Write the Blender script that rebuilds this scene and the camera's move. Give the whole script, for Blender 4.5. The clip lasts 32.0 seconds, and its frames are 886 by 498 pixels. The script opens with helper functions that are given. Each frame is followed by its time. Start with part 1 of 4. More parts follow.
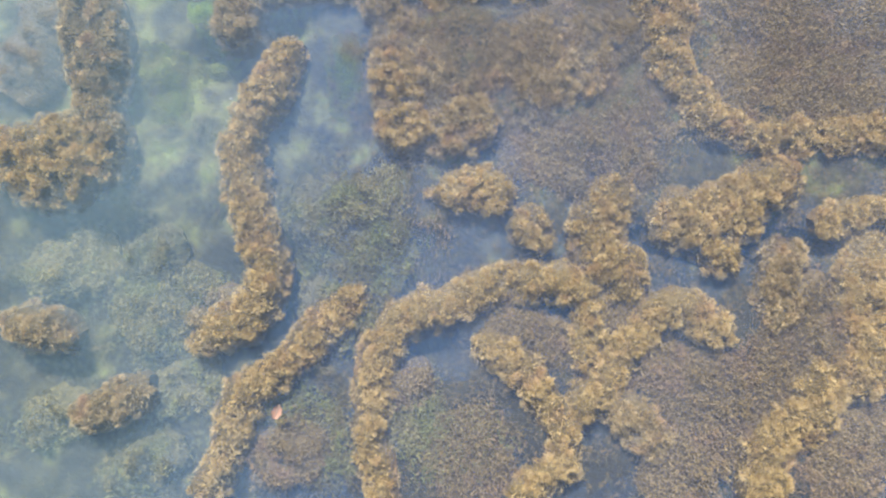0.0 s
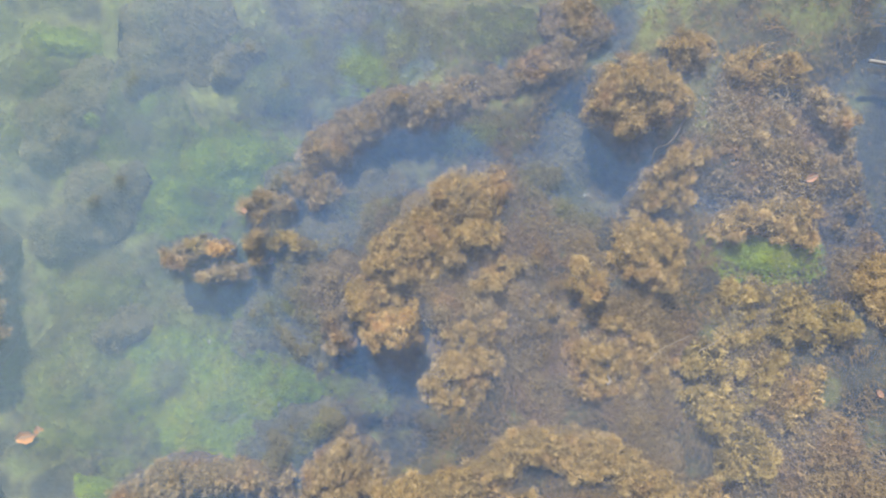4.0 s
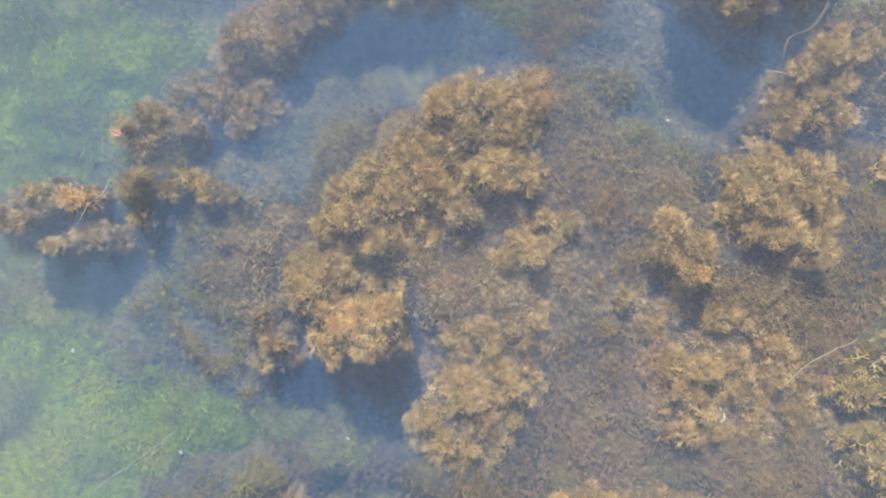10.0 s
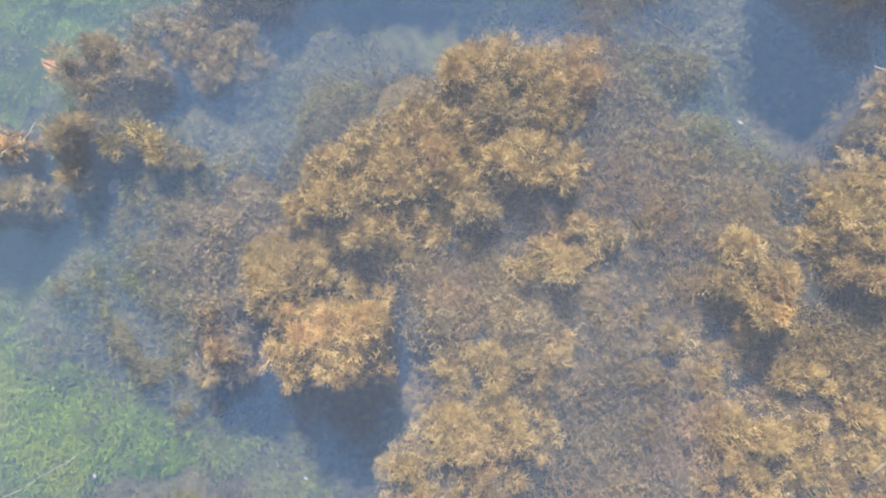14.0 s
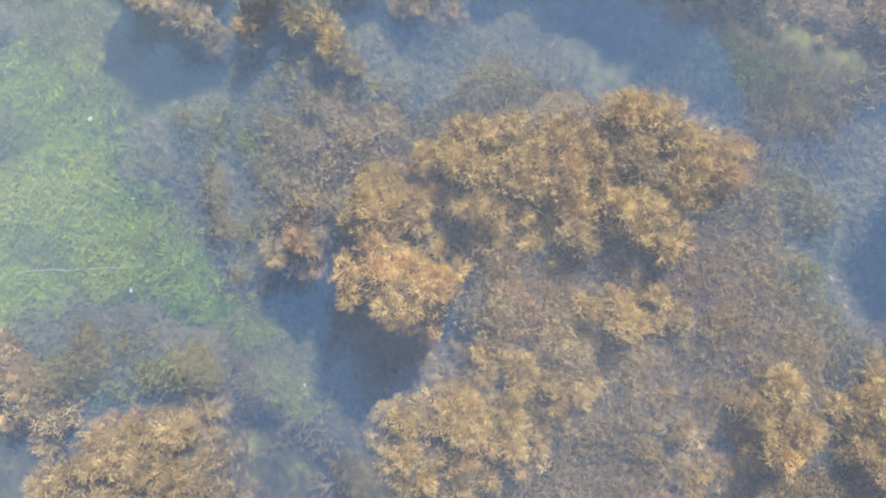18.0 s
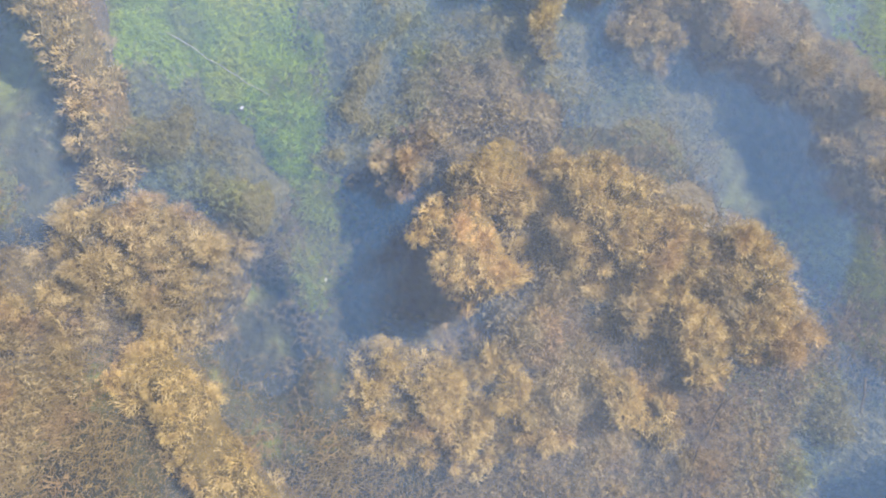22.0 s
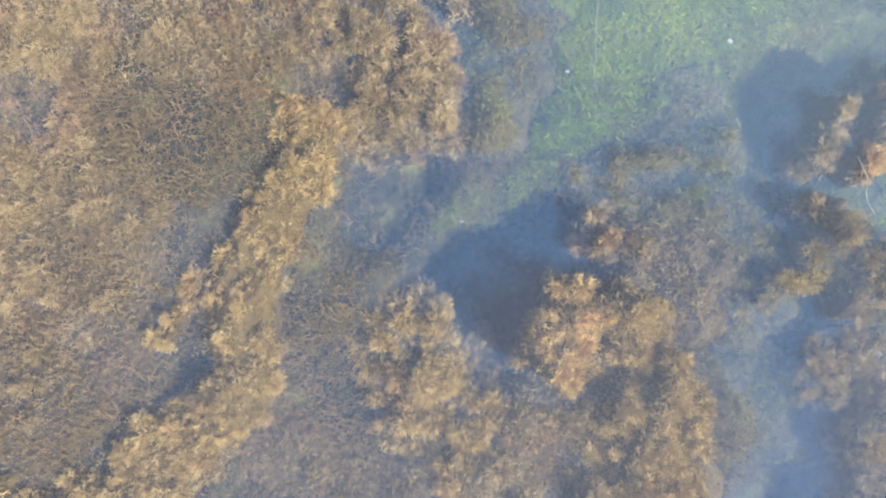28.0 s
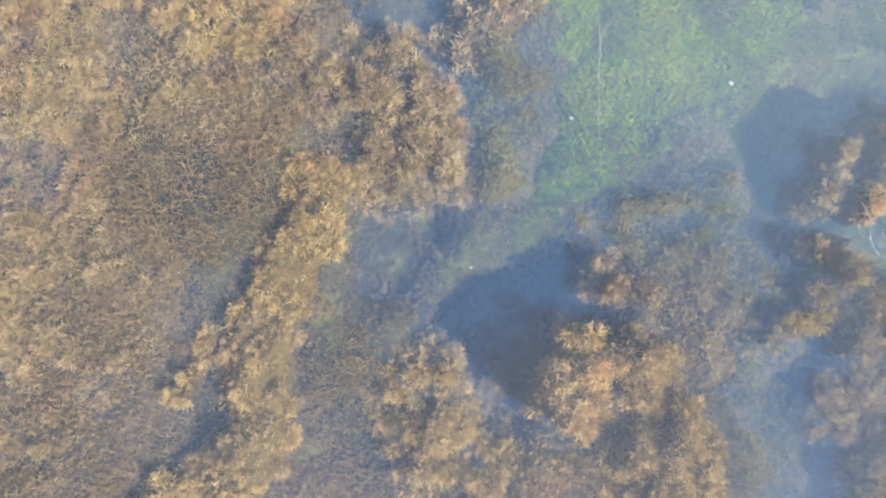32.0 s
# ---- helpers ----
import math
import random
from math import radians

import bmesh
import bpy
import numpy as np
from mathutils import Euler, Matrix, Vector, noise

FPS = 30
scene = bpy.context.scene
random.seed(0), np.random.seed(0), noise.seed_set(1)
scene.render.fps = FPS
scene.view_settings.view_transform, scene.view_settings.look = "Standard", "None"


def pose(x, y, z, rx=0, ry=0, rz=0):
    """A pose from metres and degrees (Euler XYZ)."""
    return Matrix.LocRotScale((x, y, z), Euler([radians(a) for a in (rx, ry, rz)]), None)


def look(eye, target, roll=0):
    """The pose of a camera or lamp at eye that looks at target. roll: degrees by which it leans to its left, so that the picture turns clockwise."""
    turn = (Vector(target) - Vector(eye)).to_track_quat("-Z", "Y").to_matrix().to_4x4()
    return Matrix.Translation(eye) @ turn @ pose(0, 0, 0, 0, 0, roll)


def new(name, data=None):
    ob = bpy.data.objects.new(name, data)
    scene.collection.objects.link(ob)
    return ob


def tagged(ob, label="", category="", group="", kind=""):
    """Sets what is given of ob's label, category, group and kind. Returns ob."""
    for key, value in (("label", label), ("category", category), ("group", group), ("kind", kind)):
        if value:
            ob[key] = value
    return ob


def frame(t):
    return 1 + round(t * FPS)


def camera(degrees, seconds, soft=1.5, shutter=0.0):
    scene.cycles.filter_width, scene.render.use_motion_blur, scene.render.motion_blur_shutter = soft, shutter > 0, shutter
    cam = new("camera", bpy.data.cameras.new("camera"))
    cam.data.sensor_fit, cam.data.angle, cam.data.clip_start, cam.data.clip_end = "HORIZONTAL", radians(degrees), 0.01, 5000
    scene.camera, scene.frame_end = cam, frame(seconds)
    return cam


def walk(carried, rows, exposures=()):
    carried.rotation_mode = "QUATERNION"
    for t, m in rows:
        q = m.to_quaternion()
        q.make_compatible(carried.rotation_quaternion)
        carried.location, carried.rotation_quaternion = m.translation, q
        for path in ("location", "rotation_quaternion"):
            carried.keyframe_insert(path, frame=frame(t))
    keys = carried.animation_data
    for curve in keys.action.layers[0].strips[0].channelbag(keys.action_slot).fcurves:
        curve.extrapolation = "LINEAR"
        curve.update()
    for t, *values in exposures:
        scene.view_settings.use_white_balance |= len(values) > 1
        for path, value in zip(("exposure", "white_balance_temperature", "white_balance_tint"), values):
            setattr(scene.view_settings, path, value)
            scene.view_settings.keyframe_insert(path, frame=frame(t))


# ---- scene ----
cam = camera(65, 32.0, soft=1.9)
PATH = [
    (0, pose(0.724, -4.711, 8.908, -0.11, 0.07, 4.12)),
    (0.5, pose(0.726, -3.990, 8.753, 0.11, -0.12, 4.13)),
    (1, pose(0.766, -3.270, 8.527, 0.38, -0.05, 4.24)),
    (1.5, pose(0.828, -2.498, 8.316, 0.26, 0.14, 4.33)),
    (2, pose(0.873, -1.594, 8.000, -0.95, 0.30, 4.62)),
    (2.5, pose(0.880, -0.731, 7.668, -1.90, 0.42, 4.68)),
    (3, pose(0.819, 0.016, 7.326, -1.86, 0.48, 4.61)),
    (3.5, pose(0.759, 0.731, 7.036, -1.74, 0.48, 4.40)),
    (4, pose(0.764, 1.184, 6.735, -1.08, 0.45, 4.52)),
    (4.5, pose(0.816, 1.320, 6.397, -1.24, 0.40, 4.58)),
    (6.5, pose(0.780, 1.044, 5.346, -0.71, -0.24, 4.65)),
    (7, pose(0.778, 1.015, 5.328, -0.89, -0.36, 4.64)),
    (7.5, pose(0.734, 0.987, 5.322, -0.71, -0.59, 4.65)),
    (8, pose(0.720, 0.968, 5.243, -0.63, -0.78, 4.72)),
    (8.5, pose(0.718, 0.934, 4.985, -0.63, -0.63, 4.62)),
    (9, pose(0.715, 0.864, 4.678, -0.22, -0.27, 4.60)),
    (9.5, pose(0.733, 0.787, 4.379, 0.16, 0.20, 4.54)),
    (10, pose(0.748, 0.716, 4.087, 0.46, 0.20, 4.53)),
    (10.5, pose(0.763, 0.667, 3.784, 0.64, 0.15, 4.43)),
    (11, pose(0.825, 0.614, 3.490, 1.32, 0.59, 4.42)),
    (11.5, pose(0.846, 0.610, 3.252, 1.49, 0.71, 4.39)),
    (12, pose(0.856, 0.642, 3.186, 1.55, 0.85, 4.42)),
    (12.5, pose(0.844, 0.647, 3.163, 2.01, 0.68, 4.40)),
    (13, pose(0.847, 0.649, 3.164, 2.16, 0.80, 4.73)),
    (13.5, pose(0.818, 0.651, 3.170, 2.11, 0.80, 7.12)),
    (14, pose(0.783, 0.638, 3.190, 2.29, 0.86, 10.10)),
    (14.5, pose(0.741, 0.633, 3.215, 2.45, 0.87, 13.60)),
    (16.5, pose(0.513, 0.654, 3.305, 0.87, 0.49, 27.42)),
    (17, pose(0.466, 0.583, 3.319, 1.27, 0.03, 30.62)),
    (17.5, pose(0.417, 0.525, 3.335, 1.21, 0.14, 34.31)),
    (18, pose(0.394, 0.471, 3.357, 1.07, 0.13, 37.81)),
    (18.5, pose(0.377, 0.411, 3.380, 1.33, 0.15, 42.14)),
    (19, pose(0.397, 0.371, 3.405, 1.07, 0.23, 45.83)),
    (19.5, pose(0.390, 0.341, 3.406, 0.09, 0.01, 49.57)),
    (20, pose(0.397, 0.302, 3.421, -0.40, -0.09, 53.33)),
    (20.5, pose(0.363, 0.251, 3.426, -0.34, -0.30, 58.11)),
    (21, pose(0.314, 0.201, 3.405, 0.03, -0.64, 62.36)),
    (21.5, pose(0.301, 0.186, 3.435, 0.50, -0.13, 67.49)),
    (22, pose(0.255, 0.160, 3.451, 0.25, 0.31, 72.66)),
    (22.5, pose(0.259, 0.118, 3.478, 0.21, 0.75, 77.59)),
    (23, pose(0.246, 0.052, 3.526, 0.25, 1.00, 82.92)),
    (23.5, pose(0.176, -0.051, 3.557, -0.47, 0.42, 88.14)),
    (24, pose(0.158, -0.123, 3.578, -0.67, 0.37, 93.56)),
    (24.5, pose(0.154, -0.216, 3.590, -0.88, -0.02, 99.07)),
    (25, pose(0.181, -0.316, 3.586, -0.89, -0.52, 104.54)),
    (25.5, pose(0.210, -0.363, 3.617, -0.76, -0.06, 110.12)),
    (26, pose(0.236, -0.418, 3.630, -0.77, 0.19, 115.76)),
    (26.5, pose(0.245, -0.469, 3.641, -1.04, 0.52, 121.66)),
    (28.5, pose(0.310, -0.575, 3.653, -1.03, 0.86, 132.98)),
    (29, pose(0.246, -0.647, 3.653, -1.20, 0.66, 132.70)),
    (29.5, pose(0.207, -0.683, 3.642, -1.19, 0.67, 132.25)),
    (30, pose(0.180, -0.705, 3.646, -1.06, 0.67, 131.89)),
    (30.5, pose(0.182, -0.751, 3.668, -1.02, 0.68, 131.54)),
    (31, pose(0.163, -0.767, 3.685, -1.00, 0.73, 131.25)),
    (31.5, pose(0.156, -0.777, 3.694, -0.88, 0.61, 130.87)),
    (32, pose(0.134, -0.767, 3.694, -1.10, 0.64, 130.65)),
]
walk(cam, PATH, (
    (0, 1.12, 6250, 10), (2, 1.03, 6400, 10), (3.5, 0.78, 6600, 10), (9, 0.79, 6850, 10), (13, 0.9, 6850, 10), (18, 0.95, 6850, 10),
    (22, 1.0, 6750, 10), (24, 1.0, 6750, 10), (25.5, 0.93, 6650, 10), (29, 0.99, 6600, 10), (32, 0.99, 6600, 10)))

# ---- daylight ----
world = bpy.data.worlds.new("sky")
scene.world = world
world.use_nodes = True
wn = world.node_tree.nodes
sky = wn.new("ShaderNodeTexSky")
sky.sky_type = 'NISHITA'
sky.sun_disc = False
sky.sun_elevation = radians(48)
sky.sun_rotation = radians(-16)
wn["Background"].inputs["Strength"].default_value = 0.115
world.node_tree.links.new(sky.outputs[0], wn["Background"].inputs["Color"])
sun_data = bpy.data.lights.new("sun", 'SUN')
sun_data.energy = 5.0
sun_data.angle = radians(1.0)
sun_data.color = (1.0, 0.95, 0.86)
sun = new("sun", sun_data)
sun.matrix_world = look((-2.6, 9.0, 9.3), (0, 0, 0))


# ---- materials ----
def material(name):
    m = bpy.data.materials.new(name)
    m.use_nodes = True
    nt = m.node_tree
    return m, nt, nt.nodes, nt.links, nt.nodes["Principled BSDF"]


def ramp(nodes, stops):
    r = nodes.new("ShaderNodeValToRGB")
    e = r.color_ramp.elements
    while len(e) < len(stops):
        e.new(0.5)
    for el, (p, c) in zip(e, stops):
        el.position = p
        el.color = (*c, 1)
    return r


def weed_material(name, dark, mid_tone, light, patch, patch_at=0.62, rough=0.75, bumpy=0.0):
    """Seaweed: pigment varies from tuft to tuft, over the bed in patches, and in fine grain along the fronds."""
    m, nt, nodes, links, bsdf = material(name)
    info = nodes.new("ShaderNodeObjectInfo")
    geo = nodes.new("ShaderNodeNewGeometry")
    fine = nodes.new("ShaderNodeTexNoise")
    fine.inputs["Scale"].default_value = 19
    fine.inputs["Detail"].default_value = 3
    links.new(geo.outputs["Position"], fine.inputs["Vector"])
    add = nodes.new("ShaderNodeMath")
    add.operation = 'MULTIPLY_ADD'
    add.inputs[1].default_value = 0.38
    links.new(info.outputs["Random"], add.inputs[0])
    sub = nodes.new("ShaderNodeMath")
    sub.operation = 'MULTIPLY_ADD'
    sub.inputs[1].default_value = 0.22
    links.new(geo.outputs["Random Per Island"], sub.inputs[0])
    low = nodes.new("ShaderNodeMath")
    low.operation = 'SUBTRACT'
    low.inputs[1].default_value = 0.31
    links.new(fine.outputs["Fac"], low.inputs[0])
    links.new(low.outputs[0], sub.inputs[2])
    links.new(sub.outputs[0], add.inputs[2])
    tones = ramp(nodes, [(0.2, dark), (0.48, mid_tone), (0.8, light)])
    links.new(add.outputs[0], tones.inputs[0])
    wide = nodes.new("ShaderNodeTexNoise")
    wide.inputs["Scale"].default_value = 2.6
    wide.inputs["Detail"].default_value = 4
    links.new(geo.outputs["Position"], wide.inputs["Vector"])
    edge = ramp(nodes, [(patch_at - 0.08, (0, 0, 0)), (patch_at + 0.1, (0.75, 0.75, 0.75))])
    links.new(wide.outputs["Fac"], edge.inputs[0])
    mix = nodes.new("ShaderNodeMixRGB")
    mix.inputs[2].default_value = (*patch, 1)
    links.new(edge.outputs[0], mix.inputs[0])
    links.new(tones.outputs[0], mix.inputs[1])
    links.new(mix.outputs[0], bsdf.inputs["Base Color"])
    bsdf.inputs["Roughness"].default_value = rough
    bsdf.inputs["Specular IOR Level"].default_value = 0.15
    if bumpy:
        bump = nodes.new("ShaderNodeBump")
        bump.inputs["Strength"].default_value = bumpy
        bump.inputs["Distance"].default_value = 0.05
        links.new(fine.outputs["Fac"], bump.inputs["Height"])
        links.new(bump.outputs[0], bsdf.inputs["Normal"])
    return m


TONES = {
    "g": ("golden_weed", (0.275, 0.188, 0.063), (0.485, 0.345, 0.125), (0.65, 0.495, 0.235), (0.47, 0.288, 0.13)),
    "b": ("brown_weed", (0.23, 0.165, 0.07), (0.41, 0.30, 0.135), (0.56, 0.435, 0.23), (0.410, 0.238, 0.128)),
    "o": ("orange_weed", (0.337, 0.205, 0.055), (0.60, 0.405, 0.135), (0.74, 0.57, 0.26), (0.63, 0.36, 0.15), 0.6),
    "y": ("olive_yellow_weed", (0.22, 0.162, 0.045), (0.445, 0.332, 0.108), (0.67, 0.525, 0.22), (0.34, 0.265, 0.085)),
    "p": ("pink_orange_weed", (0.32, 0.18, 0.055), (0.60, 0.36, 0.125), (0.82, 0.57, 0.25), (0.50, 0.35, 0.11)),
    "r": ("reddish_turf", (0.16, 0.113, 0.05), (0.28, 0.2, 0.088), (0.41, 0.305, 0.15), (0.28, 0.18, 0.1), 0.56),
    "s": ("silted_weed", (0.15, 0.13, 0.06), (0.25, 0.215, 0.095), (0.36, 0.31, 0.15), (0.21, 0.23, 0.075), 0.52),
    "d": ("dull_weed", (0.17, 0.12, 0.06), (0.285, 0.21, 0.105), (0.41, 0.32, 0.175), (0.29, 0.175, 0.105), 0.57),
    "green": ("green_weed", (0.22, 0.31, 0.02), (0.27, 0.37, 0.025), (0.32, 0.42, 0.035), (0.36, 0.38, 0.03), 0.54),
    "lime": ("pale_green_weed", (0.17, 0.2, 0.03), (0.23, 0.26, 0.04), (0.29, 0.32, 0.06), (0.24, 0.2, 0.07), 0.52),
}
MAT = {k: weed_material(*v) for k, v in TONES.items()}
# darkened weed colours for the mounds: the shade between fronds is painted in
SHADED = {k: weed_material("shaded_" + v[0], *(tuple(c * (0.55 if k == "green" else 0.55 if k == "lime" else 0.4 if k in "rsd" else 0.26) for c in t) for t in v[1:5]), bumpy=0.9) for k, v in TONES.items()}


def bed_material():
    m, nt, nodes, links, bsdf = material("silty_bed")
    geo = nodes.new("ShaderNodeNewGeometry")
    a = nodes.new("ShaderNodeTexNoise")
    a.inputs["Scale"].default_value = 2.4
    a.inputs["Detail"].default_value = 6
    b = nodes.new("ShaderNodeTexNoise")
    b.inputs["Scale"].default_value = 19
    b.inputs["Detail"].default_value = 5
    for n in (a, b):
        links.new(geo.outputs["Position"], n.inputs["Vector"])
    ca = ramp(nodes, [(0.36, (0.03, 0.03, 0.022)), (0.48, (0.07, 0.065, 0.032)), (0.56, (0.135, 0.135, 0.048)), (0.68, (0.19, 0.215, 0.052))])
    cb = ramp(nodes, [(0.3, (0.55, 0.53, 0.5)), (0.7, (1.0, 1.0, 1.0))])
    split = nodes.new("ShaderNodeSeparateXYZ")
    links.new(geo.outputs["Position"], split.inputs[0])
    film = nodes.new("ShaderNodeMapRange")
    film.inputs["From Min"].default_value = -0.4
    film.inputs["From Max"].default_value = -2.2
    film.inputs["To Min"].default_value = -0.07
    film.inputs["To Max"].default_value = 0.03
    links.new(split.outputs["X"], film.inputs["Value"])
    greener = nodes.new("ShaderNodeMath")
    south = nodes.new("ShaderNodeMapRange")
    south.inputs["From Min"].default_value = -3.5
    south.inputs["From Max"].default_value = -5.0
    south.inputs["To Min"].default_value = 0.0
    south.inputs["To Max"].default_value = -0.12
    links.new(split.outputs["Y"], south.inputs["Value"])
    both = nodes.new("ShaderNodeMath")
    links.new(a.outputs["Fac"], both.inputs[0])
    links.new(south.outputs[0], both.inputs[1])
    pale = nodes.new("ShaderNodeMapRange")
    pale.inputs["From Min"].default_value = 0.9
    pale.inputs["From Max"].default_value = 2.0
    pale.inputs["To Max"].default_value = 0.11
    lean = nodes.new("ShaderNodeMath")
    lean.operation = 'MULTIPLY_ADD'
    lean.inputs[1].default_value = -0.5
    links.new(split.outputs["X"], lean.inputs[0])
    links.new(split.outputs["Y"], lean.inputs[2])
    links.new(lean.outputs[0], pale.inputs["Value"])
    silt = nodes.new("ShaderNodeMath")
    links.new(both.outputs[0], silt.inputs[0])
    links.new(pale.outputs[0], silt.inputs[1])
    links.new(silt.outputs[0], greener.inputs[0])
    links.new(film.outputs[0], greener.inputs[1])
    links.new(greener.outputs[0], ca.inputs[0])
    links.new(b.outputs["Fac"], cb.inputs[0])
    mul = nodes.new("ShaderNodeMixRGB")
    mul.blend_type = 'MULTIPLY'
    mul.inputs[0].default_value = 1
    links.new(ca.outputs[0], mul.inputs[1])
    links.new(cb.outputs[0], mul.inputs[2])
    links.new(mul.outputs[0], bsdf.inputs["Base Color"])
    bump = nodes.new("ShaderNodeBump")
    bump.inputs["Strength"].default_value = 0.6
    bump.inputs["Distance"].default_value = 0.04
    links.new(b.outputs["Fac"], bump.inputs["Height"])
    links.new(bump.outputs[0], bsdf.inputs["Normal"])
    bsdf.inputs["Roughness"].default_value = 0.9
    return m


def plain(name, color, rough=0.6, spec=0.3):
    """A small thing's own colour, with a little grain."""
    m, nt, nodes, links, bsdf = material(name)
    n = nodes.new("ShaderNodeTexNoise")
    n.inputs["Scale"].default_value = 45
    r = ramp(nodes, [(0.3, tuple(c * 0.6 for c in color)), (0.7, color)])
    links.new(n.outputs["Fac"], r.inputs[0])
    links.new(r.outputs[0], bsdf.inputs["Base Color"])
    bsdf.inputs["Roughness"].default_value = rough
    bsdf.inputs["Specular IOR Level"].default_value = spec
    return m


def murk_material(name, density, color, seed, skin=False):
    """Suspended silt with the sky's glare painted in as haze: mostly clear, a little of it scatters; cloudy, thicker to
    the north and west, paler to the west.
    """
    m, nt, nodes, links, bsdf = material(name)
    nodes.remove(bsdf)
    out = nodes["Material Output"]
    geo = nodes.new("ShaderNodeNewGeometry")
    n = nodes.new("ShaderNodeTexNoise")
    n.inputs["Scale"].default_value = 0.55
    n.inputs["Detail"].default_value = 3
    off = nodes.new("ShaderNodeVectorMath")
    off.inputs[1].default_value = (seed * 3.1, seed * 1.7, seed * 5.3)
    links.new(geo.outputs["Position"], off.inputs[0])
    links.new(off.outputs[0], n.inputs["Vector"])
    cloud = nodes.new("ShaderNodeMapRange")
    cloud.inputs["From Min"].default_value = 0.35
    cloud.inputs["From Max"].default_value = 0.7
    cloud.inputs["To Min"].default_value = 0.75
    cloud.inputs["To Max"].default_value = 1.35
    links.new(n.outputs["Fac"], cloud.inputs["Value"])
    split = nodes.new("ShaderNodeSeparateXYZ")
    links.new(geo.outputs["Position"], split.inputs[0])
    west = nodes.new("ShaderNodeMapRange")
    west.interpolation_type = 'SMOOTHSTEP'
    west.inputs["From Min"].default_value = 5.0
    west.inputs["From Max"].default_value = -3.5
    west.inputs["To Min"].default_value = 0.6
    west.inputs["To Max"].default_value = 0.8
    links.new(split.outputs["X"], west.inputs["Value"])
    mul = nodes.new("ShaderNodeMath")
    mul.operation = 'MULTIPLY'
    # sky glare towards the north, put in as thicker haze
    north = nodes.new("ShaderNodeMapRange")
    north.interpolation_type = 'SMOOTHSTEP'
    north.inputs["From Min"].default_value = -6.0
    north.inputs["From Max"].default_value = 3.0
    north.inputs["To Min"].default_value = 0.75
    north.inputs["To Max"].default_value = 1.3
    links.new(split.outputs["Y"], north.inputs["Value"])
    veil = nodes.new("ShaderNodeMath")
    veil.operation = 'MULTIPLY'
    links.new(cloud.outputs[0], veil.inputs[0])
    links.new(north.outputs[0], veil.inputs[1])
    links.new(veil.outputs[0], mul.inputs[0])
    links.new(west.outputs[0], mul.inputs[1])
    amount = nodes.new("ShaderNodeMath")
    amount.operation = 'MULTIPLY'
    amount.inputs[1].default_value = density
    links.new(mul.outputs[0], amount.inputs[0])
    clear = nodes.new("ShaderNodeBsdfTransparent")
    silt = nodes.new("ShaderNodeBsdfDiffuse")
    tint = nodes.new("ShaderNodeMixRGB")
    tint.inputs[1].default_value = (*color, 1)
    tint.inputs[2].default_value = (0.37, 0.55, 0.66, 1)
    pale = nodes.new("ShaderNodeMapRange")
    pale.inputs["From Min"].default_value = -0.5
    pale.inputs["From Max"].default_value = -3.5
    links.new(split.outputs["X"], pale.inputs["Value"])
    links.new(pale.outputs[0], tint.inputs[0])
    links.new(tint.outputs[0], silt.inputs["Color"])
    mix = nodes.new("ShaderNodeMixShader")
    links.new(amount.outputs[0], mix.inputs[0])
    links.new(clear.outputs[0], mix.inputs[1])
    links.new(silt.outputs[0], mix.inputs[2])
    if not skin:
        links.new(mix.outputs[0], out.inputs["Surface"])
        return m
    gloss = nodes.new("ShaderNodeBsdfGlossy")
    gloss.inputs["Roughness"].default_value = 0.06
    ripple = nodes.new("ShaderNodeTexNoise")
    ripple.inputs["Scale"].default_value = 3.0
    bump = nodes.new("ShaderNodeBump")
    bump.inputs["Strength"].default_value = 0.15
    bump.inputs["Distance"].default_value = 0.02
    links.new(ripple.outputs["Fac"], bump.inputs["Height"])
    links.new(bump.outputs[0], gloss.inputs["Normal"])
    fres = nodes.new("ShaderNodeFresnel")
    fres.inputs["IOR"].default_value = 1.33
    top = nodes.new("ShaderNodeMixShader")
    links.new(fres.outputs[0], top.inputs[0])
    links.new(mix.outputs[0], top.inputs[1])
    links.new(gloss.outputs[0], top.inputs[2])
    links.new(top.outputs[0], out.inputs["Surface"])
    return m


# ---- the bed ----
# hollows: x, y, radius along x, radius along y, depth below the bed
HOLLOWS = [
    (0.42, -0.06, 0.5, 0.46, 0.9), (0.35, -0.95, 0.35, 0.25, 0.3),
    (-1.75, 0.45, 0.45, 0.35, 0.35), (0.35, 1.95, 0.8, 0.35, 0.35), (2.6, 1.95, 0.6, 0.35, 0.4), (2.2, 2.4, 0.5, 0.4, 0.3),
    (-4.2, -4.95, 0.9, 0.4, 0.4), (-1.75, -2.0, 0.4, 0.25, 0.3), (-2.3, -2.35, 0.5, 0.35, 0.35), (-1.2, -5.4, 0.35, 0.6, 0.3),
    (2.2, -5.2, 0.3, 0.3, 0.4), (2.75, -3.9, 0.35, 0.5, 0.35), (4.2, -4.35, 1.2, 0.25, 0.35),
    (2.05, 0.58, 0.16, 0.12, 0.3), (1.95, 1.8, 0.55, 0.4, 0.22), (0.1, -6.1, 1.0, 0.3, 0.2), (5.3, 2.7, 1.0, 1.1, 0.2), (3.4, 1.75, 0.35, 0.15, 0.2), (4.75, 1.7, 0.3, 0.5, 0.2),
]


